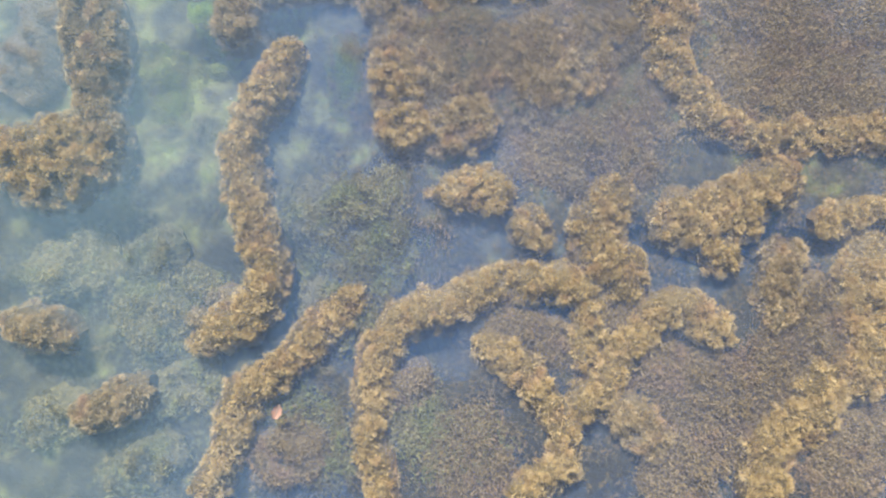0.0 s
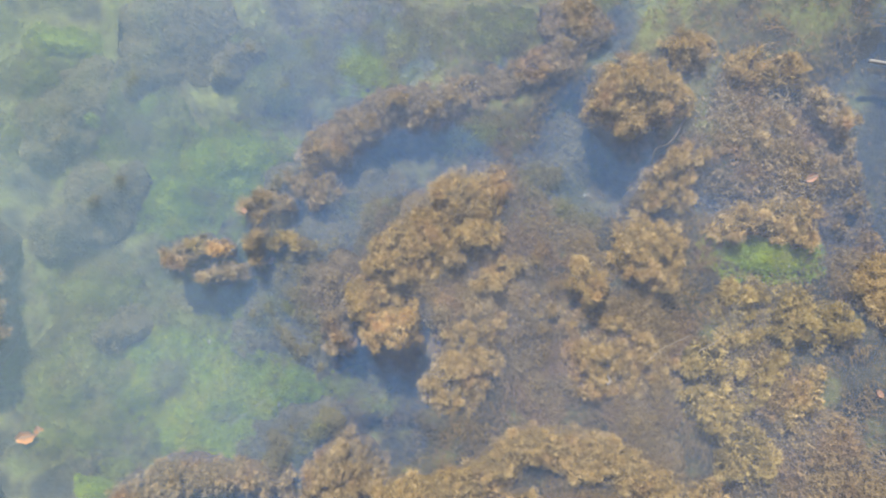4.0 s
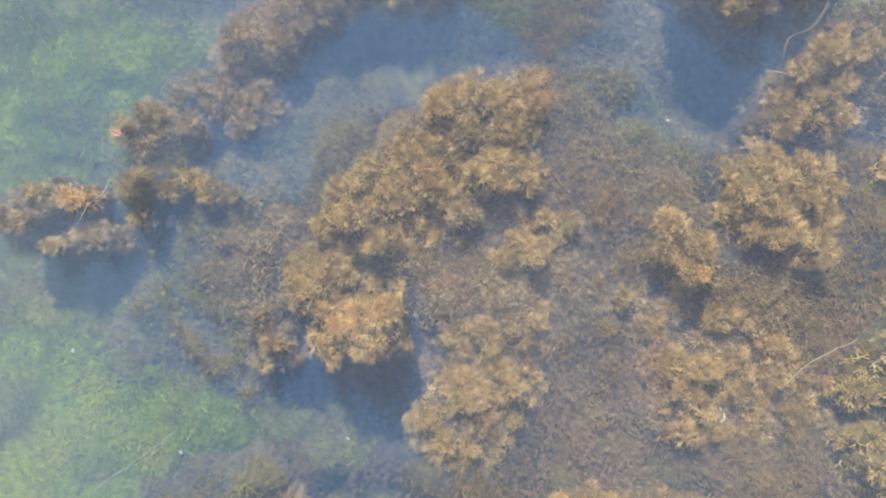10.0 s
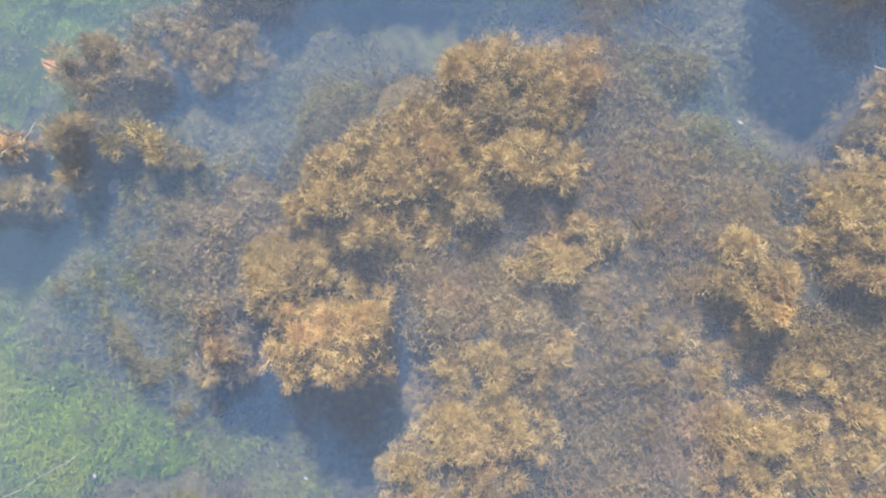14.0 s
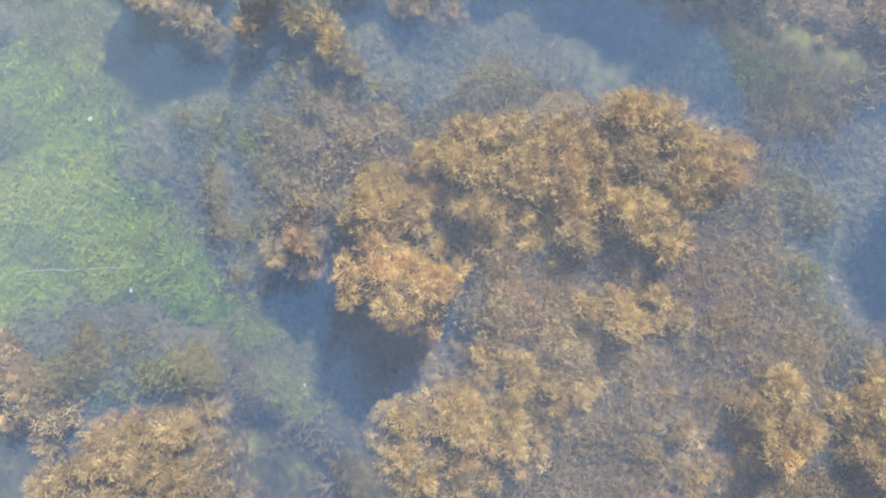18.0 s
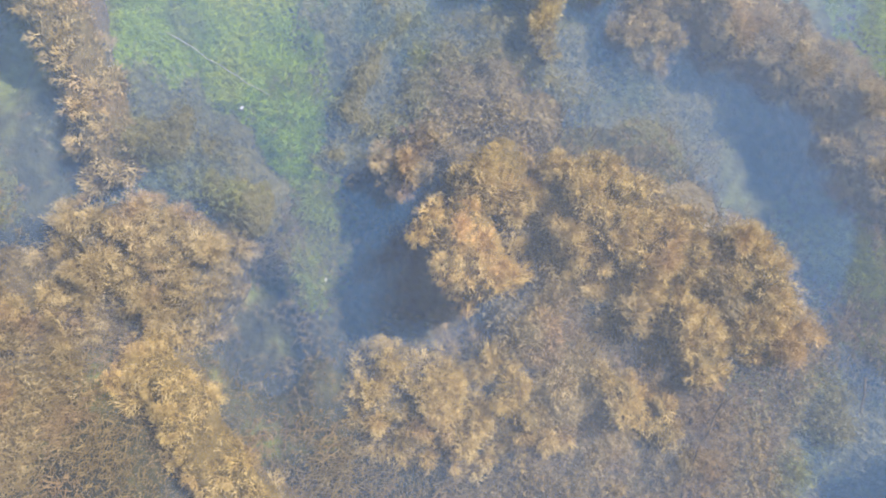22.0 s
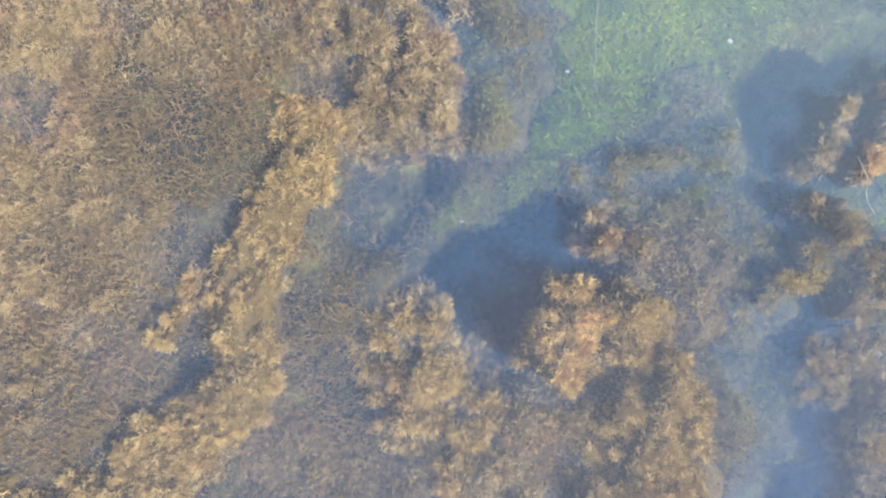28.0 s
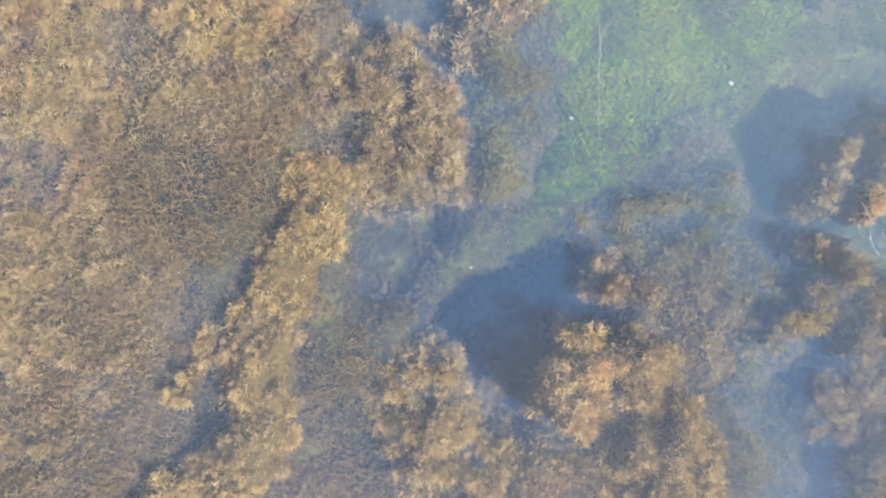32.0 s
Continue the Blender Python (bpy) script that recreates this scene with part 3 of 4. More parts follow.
# golden heads of the middle
cushion("o", 0.24, (-0.02, 0.29), (0.03, 0.38), (0.19, 0.45), (0.36, 0.47), (0.5, 0.47), (0.57, 0.33), (0.54, 0.17), (0.42, 0.08), (0.27, 0.09), (0.11, 0), (0.04, 0.08))
cushion("g", 0.08, (-0.31, 0.47), (-0.31, 0.67), (-0.18, 0.76), (0.03, 0.75), (0.23, 0.72), (0.44, 0.63), (0.49, 0.49), (0.26, 0.37), (-0.01, 0.3), (-0.11, 0.29), (-0.21, 0.35))
cushion("b", -0.06, (-0.44, -0.02), (-0.38, 0.2), (-0.23, 0.32), (-0.1, 0.25), (-0.08, 0.04), (-0.14, -0.07), (-0.3, -0.09))
cushion("g", 0.12, (-0.12, 0.79), (-0.01, 1.02), (0.05, 1.18), (0.26, 1.3), (0.54, 1.33), (0.72, 1.23), (0.76, 1.03), (0.58, 0.84), (0.49, 0.69), (0.25, 0.67), (0.04, 0.73))
cushion("g", 0.08, (0.64, 1.28), (0.83, 1.4), (1.09, 1.37), (1.29, 1.31), (1.33, 1.16), (1.14, 1.09), (0.96, 1.11), (0.84, 1.05), (0.71, 1.09))
cushion("b", 0, (0.62, 0.91), (0.79, 1.03), (0.99, 1.02), (0.98, 0.89), (0.81, 0.79), (0.65, 0.83))
cushion("g", 0.09, (0.44, 1.52), (0.51, 1.64), (0.67, 1.8), (0.87, 1.84), (1.05, 1.88), (1.25, 1.88), (1.35, 1.75), (1.35, 1.57), (1.29, 1.41), (1.09, 1.36), (0.86, 1.38), (0.63, 1.36), (0.51, 1.37))
cushion("g", 0.08, (1.15, 0.84), (1.24, 0.98), (1.41, 1.05), (1.6, 0.97), (1.57, 0.88), (1.43, 0.79), (1.29, 0.68), (1.09, 0.66), (1.01, 0.73))
cushion("b", -0.02, (0.51, 0.59), (0.74, 0.69), (1.05, 0.71), (1.37, 0.58), (1.48, 0.41), (1.34, 0.3), (1.03, 0.32), (0.77, 0.25), (0.58, 0.34))
cushion("g", 0, (0.57, -0.15), (0.7, 0.16), (1.04, 0.27), (1.38, 0.22), (1.54, -0), (1.42, -0.24), (1.33, -0.48), (1.04, -0.77), (0.81, -0.75), (0.68, -0.53), (0.54, -0.42))
# east of it
cushion("g", 0.12, (1.86, 0.75), (1.91, 0.95), (2.02, 1.1), (2.14, 1.1), (2.3, 0.98), (2.46, 0.78), (2.39, 0.65), (2.25, 0.59), (2.1, 0.62), (1.95, 0.71))
cushion("p", 0.17, (2.16, 0.78), (2.26, 0.81), (2.35, 0.75), (2.27, 0.68), (2.18, 0.69))
cushion("g", 0.13, (2.32, 1.05), (2.35, 1.35), (2.6, 1.52), (2.94, 1.51), (3.1, 1.3), (3.05, 1.04), (3, 0.74), (2.81, 0.8), (2.54, 0.85))
cushion("g", 0.04, (2.41, 1.52), (2.58, 1.79), (2.74, 2.07), (3.06, 2.4), (3.24, 2.45), (3.34, 2.24), (3.17, 1.96), (3.12, 1.61), (2.83, 1.51))
cushion("g", 0.02, (1.99, 0.19), (2.21, 0.32), (2.53, 0.2), (2.55, -0.14), (2.42, -0.35), (2.15, -0.33), (2.02, -0.11))
cushion("b", -0.05, (2.58, 0.3), (2.9, 0.25), (3.11, 0.08), (2.97, -0.13), (2.65, -0.08))
cushion("y", 0.07, (3.11, 0.21), (3.28, 0.42), (3.55, 0.32), (3.61, 0.1), (3.39, 0.01), (3.16, 0.03))
cushion("y", 0.05, (3.15, -0.2), (3.33, 0), (3.64, -0.05), (3.78, -0.38), (3.57, -0.63), (3.29, -0.5))
cushion("g", 0.06, (3.16, 1.47), (3.57, 1.72), (4.1, 1.9), (4.48, 1.82), (4.46, 1.46), (4.21, 1.28), (3.76, 1.41), (3.39, 1.35))
cushion("y", 0.08, (3.96, 0.56), (4.06, 0.97), (4.33, 0.99), (4.41, 0.7), (4.28, 0.37), (4.13, 0.19), (3.95, 0.34))
cushion("y", 0.05, (4.42, 0.81), (4.68, 0.88), (4.84, 0.62), (4.67, 0.39), (4.4, 0.32))
cushion("y", 0.06, (3.5, -0.85), (3.61, -0.57), (3.87, -0.41), (4.15, -0.58), (4.16, -0.91), (3.93, -1.09), (3.65, -1.06))
cushion("g", 0, (4.1, -0.21), (4.29, 0.08), (4.55, 0.21), (4.62, -0), (4.44, -0.41), (4.12, -0.54))
cushion("g", 0.03, (2.74, -1.44), (3.04, -1.19), (3.62, -1.17), (3.84, -1.42), (3.54, -1.7), (3.08, -1.61))
# north-eastern heads
cushion("g", 0.12, (1.93, 2.52), (1.98, 2.85), (2.3, 3.14), (2.67, 3.17), (2.96, 2.95), (3.15, 2.62), (3, 2.45), (2.74, 2.4), (2.43, 2.24), (2.1, 2.35))
cushion("g", 0.05, (2.64, 3.21), (2.89, 3.38), (3.2, 3.31), (3.24, 3.1), (2.98, 2.94), (2.76, 3.06))
cushion("g", 0.05, (3.25, 3.04), (3.55, 3.31), (3.98, 3.26), (4.16, 3.01), (3.91, 2.88), (3.59, 2.85), (3.31, 2.89))
cushion("b", 0, (4.08, 3.01), (4.42, 2.93), (4.72, 2.6), (4.63, 2.35), (4.35, 2.49), (4.11, 2.74))
cushion("b", -0.04, (3.01, 2.34), (3.42, 2.7), (3.86, 2.68), (4.16, 2.43), (3.85, 2.18), (3.36, 2.15), (3.09, 2.12))
# southern mass
cushion("b", 0.03, (-0.59, -1.88), (-0.61, -1.59), (-0.48, -1.23), (-0.33, -0.99), (-0.11, -0.84), (0.08, -0.92), (0.34, -1.13), (0.37, -1.39), (0.13, -1.62), (-0.12, -1.8), (-0.39, -1.88))
cushion("g", 0.03, (0.46, -1.77), (0.21, -1.63), (0.08, -1.44), (0.27, -1.26), (0.47, -1.39), (0.57, -1.58))
cushion("g", 0.02, (1.6, -1.57), (1.42, -1.5), (1.38, -1.33), (1.59, -1.3), (1.83, -1.29))
cushion("g", 0.02, (-0.42, -2.61), (-0.38, -2.21), (0, -2.12), (0.34, -2.28), (0.31, -2.74), (0, -2.97), (-0.33, -2.86))
cushion("g", 0.04, (-0.34, -3.19), (-0.19, -2.91), (0.32, -2.87), (0.42, -3.25), (0.18, -3.54), (-0.15, -3.43))
cushion("b", -0.03, (0.25, -2.03), (0.83, -1.92), (1.37, -2.07), (1.34, -2.54), (0.89, -2.7), (0.43, -2.61))
cushion("b", 0, (0.39, -2.94), (0.89, -2.63), (1.28, -2.67), (1.32, -3.12), (1.02, -3.48), (0.56, -3.45))
cushion("b", -0.02, (1.38, -2.2), (1.88, -1.97), (2.55, -2.17), (2.71, -2.49), (2.21, -2.79), (1.69, -2.77), (1.34, -2.53))
cushion("g", 0.04, (0.41, -3.98), (0.78, -3.65), (1.29, -3.58), (1.71, -3.87), (1.54, -4.21), (1.02, -4.25), (0.56, -4.16))
cushion("g", 0.03, (1.48, -4.35), (1.78, -4), (2.13, -4.23), (2.1, -4.63), (1.71, -4.66))
cushion("b", 0.04, (-2.62, -1.87), (-2.38, -1.53), (-1.93, -1.56), (-1.83, -1.94), (-2.07, -2.28), (-2.46, -2.25))
cushion("g", 0.05, (-5.41, -4.37), (-5.46, -3.65), (-4.76, -3.31), (-4.19, -3.2), (-3.67, -3.45), (-3.49, -3.94), (-3.89, -4.33), (-4.52, -4.67))
# western cluster
cushion("b", 0, (-1.37, 1.33), (-1.19, 1.51), (-0.89, 1.48), (-0.72, 1.34), (-0.95, 1.25), (-1.13, 1.16), (-1.29, 1.22))
cushion("b", 0.02, (-1.33, 0.91), (-1.19, 1.08), (-1, 1.13), (-1.04, 0.9), (-1.08, 0.71), (-1.18, 0.77))
cushion("y", -0.02, (-1.12, 0.93), (-0.98, 1.1), (-0.75, 1.11), (-0.51, 0.98), (-0.66, 0.89), (-0.85, 0.95), (-1, 0.86))
cushion("p", 0, (-1.62, 0.87), (-1.5, 1), (-1.36, 0.91), (-1.42, 0.79), (-1.55, 0.78))
cushion("b", -0.02, (-2.2, 0.69), (-2.03, 0.86), (-1.7, 1), (-1.57, 0.82), (-1.82, 0.65), (-2.05, 0.63))
cushion("y", -0.03, (-1.87, 0.91), (-1.7, 1.04), (-1.6, 0.93), (-1.76, 0.8))
cushion("b", -0.08, (-1.89, 0.64), (-1.51, 0.71), (-1.17, 0.78), (-1.12, 0.62), (-1.42, 0.56), (-1.53, 0.48), (-1.8, 0.53))
cushion("b", -0.14, (-1.07, 1.69), (-0.69, 1.79), (-0.37, 1.78), (-0.27, 1.48), (-0.57, 1.3), (-0.82, 1.47))

# low patches between them: kind, width, crown, path
low_patch("r", 0.51, -0.08, (1.18, 1.13), (1.62, 1.05))
low_patch("r", 0.57, -0.1, (1.14, 1.7), (1.66, 1.57))
low_patch("s", 0.43, -0.14, (-0.89, -1.42), (-0.66, -1.01), (-0.3, -0.81))
low_patch("s", 0.41, -0.2, (-1.17, 0.28), (-0.76, 0.1), (-0.45, -0.2))
low_patch("s", 0.42, -0.22, (-1.06, 1.58), (-0.65, 1.73))
low_patch("d", 0.37, -0.1, (-0.5, 0.72), (-0.58, 0.44))
low_patch("s", 0.57, -0.18, (-1.01, 1.25), (-0.71, 0.88), (-0.72, 0.35))
low_patch("s", 0.53, -0.14, (1.26, 1.44), (1.72, 1.79), (2.05, 1.51))
low_patch("r", 0.48, -0.1, (1.63, 0.2), (1.85, -0.4))
low_patch("r", 0.48, -0.1, (2.43, 0.53), (2.7, -0.06), (3, -0.48))
low_patch("d", 0.66, -0.1, (3.5, 2.66), (4.03, 2.32))
low_patch("r", 0.66, -0.1, (4.26, 2.22), (4.61, 1.97))
low_patch("d", 0.52, 0, (0.52, 1.37), (0.86, 1.42), (1.11, 1.5))
low_patch("d", 0.36, -0.02, (-0.12, 0.38), (0.24, 0.46), (0.54, 0.54))
low_patch("d", 0.4, -0.1, (-0.32, 0.79), (-0.4, 0.51), (-0.29, 0.15))
low_patch("d", 0.59, -0.02, (0.65, 0.45), (1.01, 0.5), (1.39, 0.61))
low_patch("r", 0.52, -0.05, (1.64, 0.42), (1.74, 0.07))
low_patch("r", 0.61, -0.1, (1.56, 1.29), (2, 1.19), (2.22, 1.05))
low_patch("s", 0.57, -0.14, (1.62, 1.71), (1.99, 1.52))
low_patch("r", 0.33, -0.03, (2.5, 0.47), (2.75, 0.62))
low_patch("d", 0.34, -0.1, (1.9, -0.13), (2.12, -0.22))
low_patch("s", 0.41, -0.16, (-0.64, 0.44), (-0.47, 0.13))
low_patch("s", 0.42, -0.25, (-0.42, 1.55), (-0.09, 1.67))
low_patch("s", 0.45, -0.25, (-0.52, 1.12), (-0.41, 0.85))
low_patch("r", 0.97, -0.01, (2.03, -1.86), (2.72, -1.74))
low_patch("d", 0.84, -0.05, (1.94, -2.35), (2.48, -2.17))
low_patch("r", 1.33, -0.05, (4.3, -1.13), (5.29, -1.33), (6.19, -1.13))
low_patch("r", 1.12, -0.05, (4.44, -2.17), (5.35, -2.17), (6.26, -2.17))
low_patch("r", 0.99, -0.2, (1.82, -3.34), (2.67, -3.35), (3.36, -3.01))
low_patch("r", 1.17, -0.1, (4.1, -6.24), (4.84, -6.33), (5.31, -5.86))
low_patch("r", 1.02, -0.1, (3.97, -7.57), (4.45, -7.02))
low_patch("r", 0.66, -0.15, (1.64, -5.69), (2.32, -5.86))
low_patch("r", 0.88, -0.07, (5.54, -5.11), (5.87, -5.59))
low_patch("s", 1.27, -0.25, (-0.9, -4.46), (-0.28, -4.87), (-0.68, -5.42))
low_patch("d", 0.66, -0.08, (2.51, -3.64), (3.16, -3.52))
low_patch("s", 0.96, -0.2, (0.23, -6.69), (0.72, -7.25), (1.31, -7.28))
low_patch("s", 1.04, -0.2, (-3.16, -5.97), (-2.59, -5.7))
low_patch("s", 1.04, -0.25, (-1.23, -7.18), (-0.61, -7.5))
low_patch("r", 1.02, -0.1, (6.16, -7.34), (6.56, -6.8))
low_patch("r", 0.88, -0.15, (3.24, -5.43), (3.58, -5.99))
low_patch("r", 1.03, -0.15, (1.42, -7.77), (1.16, -7.2))
low_patch("d", 0.95, -0.12, (-5.05, -2.71), (-4.73, -2.1))
low_patch("r", 0.66, -0.05, (3.86, 2.08), (4.45, 2.23))
low_patch("r", 0.55, -0.05, (4.77, 1.71), (4.91, 1.06))
low_patch("r", 0.61, -0.07, (2.51, 0.53), (2.97, 0.35))
low_patch("r", 0.61, -0.07, (2.7, -0.34), (2.97, -0.88))
low_patch("r", 0.83, -0.05, (4.59, -0.57), (4.91, -0.99))
low_patch("r", 0.61, -0.07, (3.82, 0.14), (4.01, -0.13))
low_patch("s", 0.8, -0.3, (-0.45, 1.82), (-0.14, 1.5))
low_patch("s", 0.8, -0.3, (-2.44, 3.03), (-1.98, 3.01))
low_patch("s", 0.63, -0.3, (-3.01, 1.39), (-2.82, 1.12))
low_patch("s", 0.74, -0.3, (-3.51, 1.92), (-3.02, 2.36))
low_patch("s", 0.75, -0.35, (1.79, 1.77), (1.93, 2.18))
low_patch("s", 0.69, -0.3, (-1.07, 0.05), (-0.86, 0.41))
low_patch("s", 0.69, -0.3, (-1.04, -1.17), (-0.41, -1.06))
low_patch("s", 0.74, -0.3, (-0.71, 3), (-0.05, 3.27))
low_patch("s", 0.6, -0.15, (-0.96, -1.24), (-0.69, -1))
low_patch("r", 0.62, -0.07, (1.76, -2.37), (1.28, -2.09))
low_patch("r", 0.56, -0.07, (2.24, -1.88), (1.63, -1.83))
low_patch("d", 0.61, -0.05, (0.49, -2.66), (0.37, -2.15))
low_patch("d", 0.54, -0.03, (-0.14, -2.1), (-0.13, -1.78))
low_patch("s", 0.5, -0.2, (-2.84, 1.28), (-2.56, 1.42))
low_patch("s", 0.5, -0.25, (-3.47, 1.81), (-3.19, 1.94))
low_patch("s", 0.7, -0.25, (-2.19, 3.04), (-1.91, 3.17))
low_patch("s", 0.5, -0.25, (-2.61, 2.55), (-2.33, 2.69))
low_patch("s", 0.4, -0.25, (-2.71, -0.13), (-2.43, 0))
low_patch("s", 0.4, -0.2, (-1.69, 2.73), (-1.42, 2.86))
low_patch("s", 0.5, -0.3, (-3.43, 0.84), (-3.16, 0.98))
low_patch("s", 0.8, -0.22, (-4.48, -5.39), (-4.12, -5.22))
low_patch("s", 0.6, -0.2, (-3.37, -5.16), (-3.01, -4.99))
low_patch("s", 0.7, -0.22, (-2.73, -6.91), (-2.37, -6.73))
low_patch("s", 0.7, -0.25, (-4.5, -7.49), (-4.13, -7.31))
low_patch("s", 0.8, -0.2, (-3.24, -7.98), (-2.88, -7.8))
low_patch("s", 0.7, -0.15, (-0.53, -4.22), (-0.18, -4.05))
low_patch("s", 0.6, -0.15, (-0.34, -4.8), (0.01, -4.62))
low_patch("d", 0.9, -0.05, (-1.37, -7.65), (-1.02, -7.48))
low_patch("d", 0.6, -0.1, (0.09, -6.68), (0.45, -6.5))
low_patch("d", 0.5, -0.12, (-2.47, -5.83), (-2.12, -5.66))
low_patch("s", 0.5, -0.15, (-0.55, -5.99), (-0.2, -5.82))


# ---- green weed ----
def green_mat(x, y, rx, ry, top, kind):
    """A soft mat of green thread weed: a ragged lumpy cushion under a fuzz of fine threads."""
    floor = bed_height(x, y)
    top = floor + min(0.09, max(0.05, top - floor))
    thing = new("green_weed_mat")
    thing.location = (x, y, floor)
    tagged(thing, ("soft bright green thread-weed cushion" if kind == "green" else "pale yellow-green thread-weed cushion") + " on the silty seabed", "green weed", "green weed cushions")
    verts, faces = [], []
    seg, bands = 30, 8
    for i in range(bands):
        a = i / (bands - 1) * math.pi / 2
        for j in range(seg):
            b = 2 * math.pi * j / seg
            w = 0.85 + 0.4 * noise.noise((x + math.cos(b) * 1.2, y + math.sin(b) * 1.2, 2.0)) + 0.22 * noise.noise((x + math.cos(b) * 3.5, y + math.sin(b) * 3.5, 6.0))
            px, py = math.cos(a) * math.cos(b) * rx * w, math.cos(a) * math.sin(b) * ry * w
            pz = (top - floor) * math.sin(a) ** 2 + 0.03 * noise.noise(((x + px) * 4, (y + py) * 4, 4.0)) * math.sin(a)
            pz += bed_height(x + px, y + py) - floor - 0.04 * (i == 0)
            verts.append((px, py, min(pz, max(-0.25, floor + 0.3) - floor)))
    faces = [(i * seg + j, i * seg + (j + 1) % seg, (i + 1) * seg + (j + 1) % seg, (i + 1) * seg + j) for i in range(bands - 2) for j in range(seg)]
    k = (bands - 2) * seg
    verts = verts[:k + seg] + [(0, 0, top - floor)]
    faces += [(k + j, k + (j + 1) % seg, k + seg) for j in range(seg)]
    mesh_object("cushion", verts, faces, SHADED[kind], thing, smooth=True)
    v2, f2 = [], []
    for _ in range(int(16000 * rx * ry / 0.2)):
        a, q = rng.uniform(0, 6.283), 1.5 * rng.random() ** 0.62
        px, py = q * math.cos(a) * rx, q * math.sin(a) * ry
        px, py = px * (1 + 0.3 * noise.noise((px * 6, py * 6, x))), py * (1 + 0.3 * noise.noise((px * 6, py * 6, y)))
        lift = (top - floor) * max(0.0, 1 - q * q) ** 0.75
        p = Vector((px, py, bed_height(x + px, y + py) - floor + lift * rng.uniform(0.7, 1.0)))
        taper(v2, f2, p, any_way(rng, 0.1), rng.uniform(0.03, 0.06), 0.0032)
    tagged(mesh_object("threads", v2, f2, MAT[kind], thing), kind="stuff")


green_mat(-1.36, -0.64, 0.46, 0.42, -0.33, "green")
green_mat(-0.64, -0.47, 0.27, 0.2, -0.33, "green")
green_mat(-1.3, -1.06, 0.35, 0.3, -0.33, "green")
green_mat(-0.55, -0.38, 0.25, 0.12, -0.34, "green")
green_mat(-0.2, -0.45, 0.22, 0.11, -0.4, "lime")
green_mat(0.12, -0.6, 0.2, 0.1, -0.45, "lime")
green_mat(-1.75, -0.9, 0.35, 0.22, -0.4, "green")
green_mat(-1.7, 1.7, 0.4, 0.3, -0.35, "green")
green_mat(-2.1, 1.35, 0.35, 0.25, -0.38, "green")
green_mat(0.03, 3, 0.4, 0.2, -0.3, "lime")
green_mat(-1, 2.7, 0.4, 0.2, -0.35, "lime")
green_mat(-2.5, 2.1, 0.4, 0.3, -0.35, "lime")
green_mat(-3, 0.25, 0.35, 0.3, -0.4, "lime")
green_mat(-2.5, -0.55, 0.35, 0.25, -0.4, "lime")
green_mat(1.1, 3.25, 0.35, 0.2, -0.35, "lime")
green_mat(3.94, 1.25, 0.5, 0.2, -0.3, "green")
green_mat(-0.75, -2.5, 0.16, 0.4, -0.35, "lime")
green_mat(-3.15, -3.05, 0.25, 0.2, -0.4, "lime")
green_mat(-3.4, -2.6, 0.5, 0.25, -0.45, "lime")
green_mat(-3.2, -0.75, 0.35, 0.3, -0.4, "lime")
green_mat(-2.9, -0.05, 0.3, 0.3, -0.4, "lime")
green_mat(-1.95, 0.15, 0.35, 0.25, -0.4, "lime")
green_mat(-2, -1.6, 0.35, 0.25, -0.45, "lime")
green_mat(2.15, -2.35, 0.2, 0.15, -0.2, "lime")
green_mat(-1.39, 1.81, 0.35, 0.29, -0.3, "green")
green_mat(-2.1, 1.29, 0.43, 0.23, -0.3, "green")
green_mat(-2.9, 0.24, 0.35, 0.35, -0.3, "lime")
green_mat(-2.97, -0.4, 0.35, 0.35, -0.3, "lime")
green_mat(-2.32, -0.58, 0.32, 0.29, -0.3, "green")
green_mat(-2.92, -1.1, 0.35, 0.23, -0.3, "lime")
green_mat(-2.06, -0.16, 0.29, 0.23, -0.3, "green")
green_mat(-1.15, 2.58, 0.32, 0.26, -0.3, "lime")
green_mat(-0.25, 2.87, 0.35, 0.23, -0.3, "green")
green_mat(-0.72, 2.92, 0.26, 0.2, -0.3, "lime")
green_mat(-2.56, 2.06, 0.29, 0.23, -0.3, "lime")
green_mat(-3.17, 1.61, 0.23, 0.23, -0.3, "lime")
green_mat(-1.87, -1.08, 0.35, 0.23, -0.3, "green")
green_mat(0.07, 3.18, 0.35, 0.2, -0.3, "lime")
green_mat(0.95, 2.22, 0.35, 0.17, -0.3, "lime")
green_mat(-3.35, -0.79, 0.23, 0.35, -0.3, "lime")
green_mat(-1.36, 1.52, 0.29, 0.23, -0.3, "green")
green_mat(-1.76, 0.62, 0.23, 0.14, -0.3, "lime")
green_mat(-0.93, 0.34, 0.35, 0.17, -0.3, "lime")
# small cushions scattered over the western channel
spots = random.Random(23)
for _ in range(46):
    x, y = spots.uniform(-3.9, -1.3), spots.uniform(-3.2, 3.3)
    if noise.noise((x * 0.8, y * 0.8, 40.0)) < -0.12 or bed_height(x, y) > -0.42:
        continue
    green_mat(x, y, spots.uniform(0.12, 0.3), spots.uniform(0.1, 0.24), -0.3, "green" if spots.random() < 0.2 else "lime")


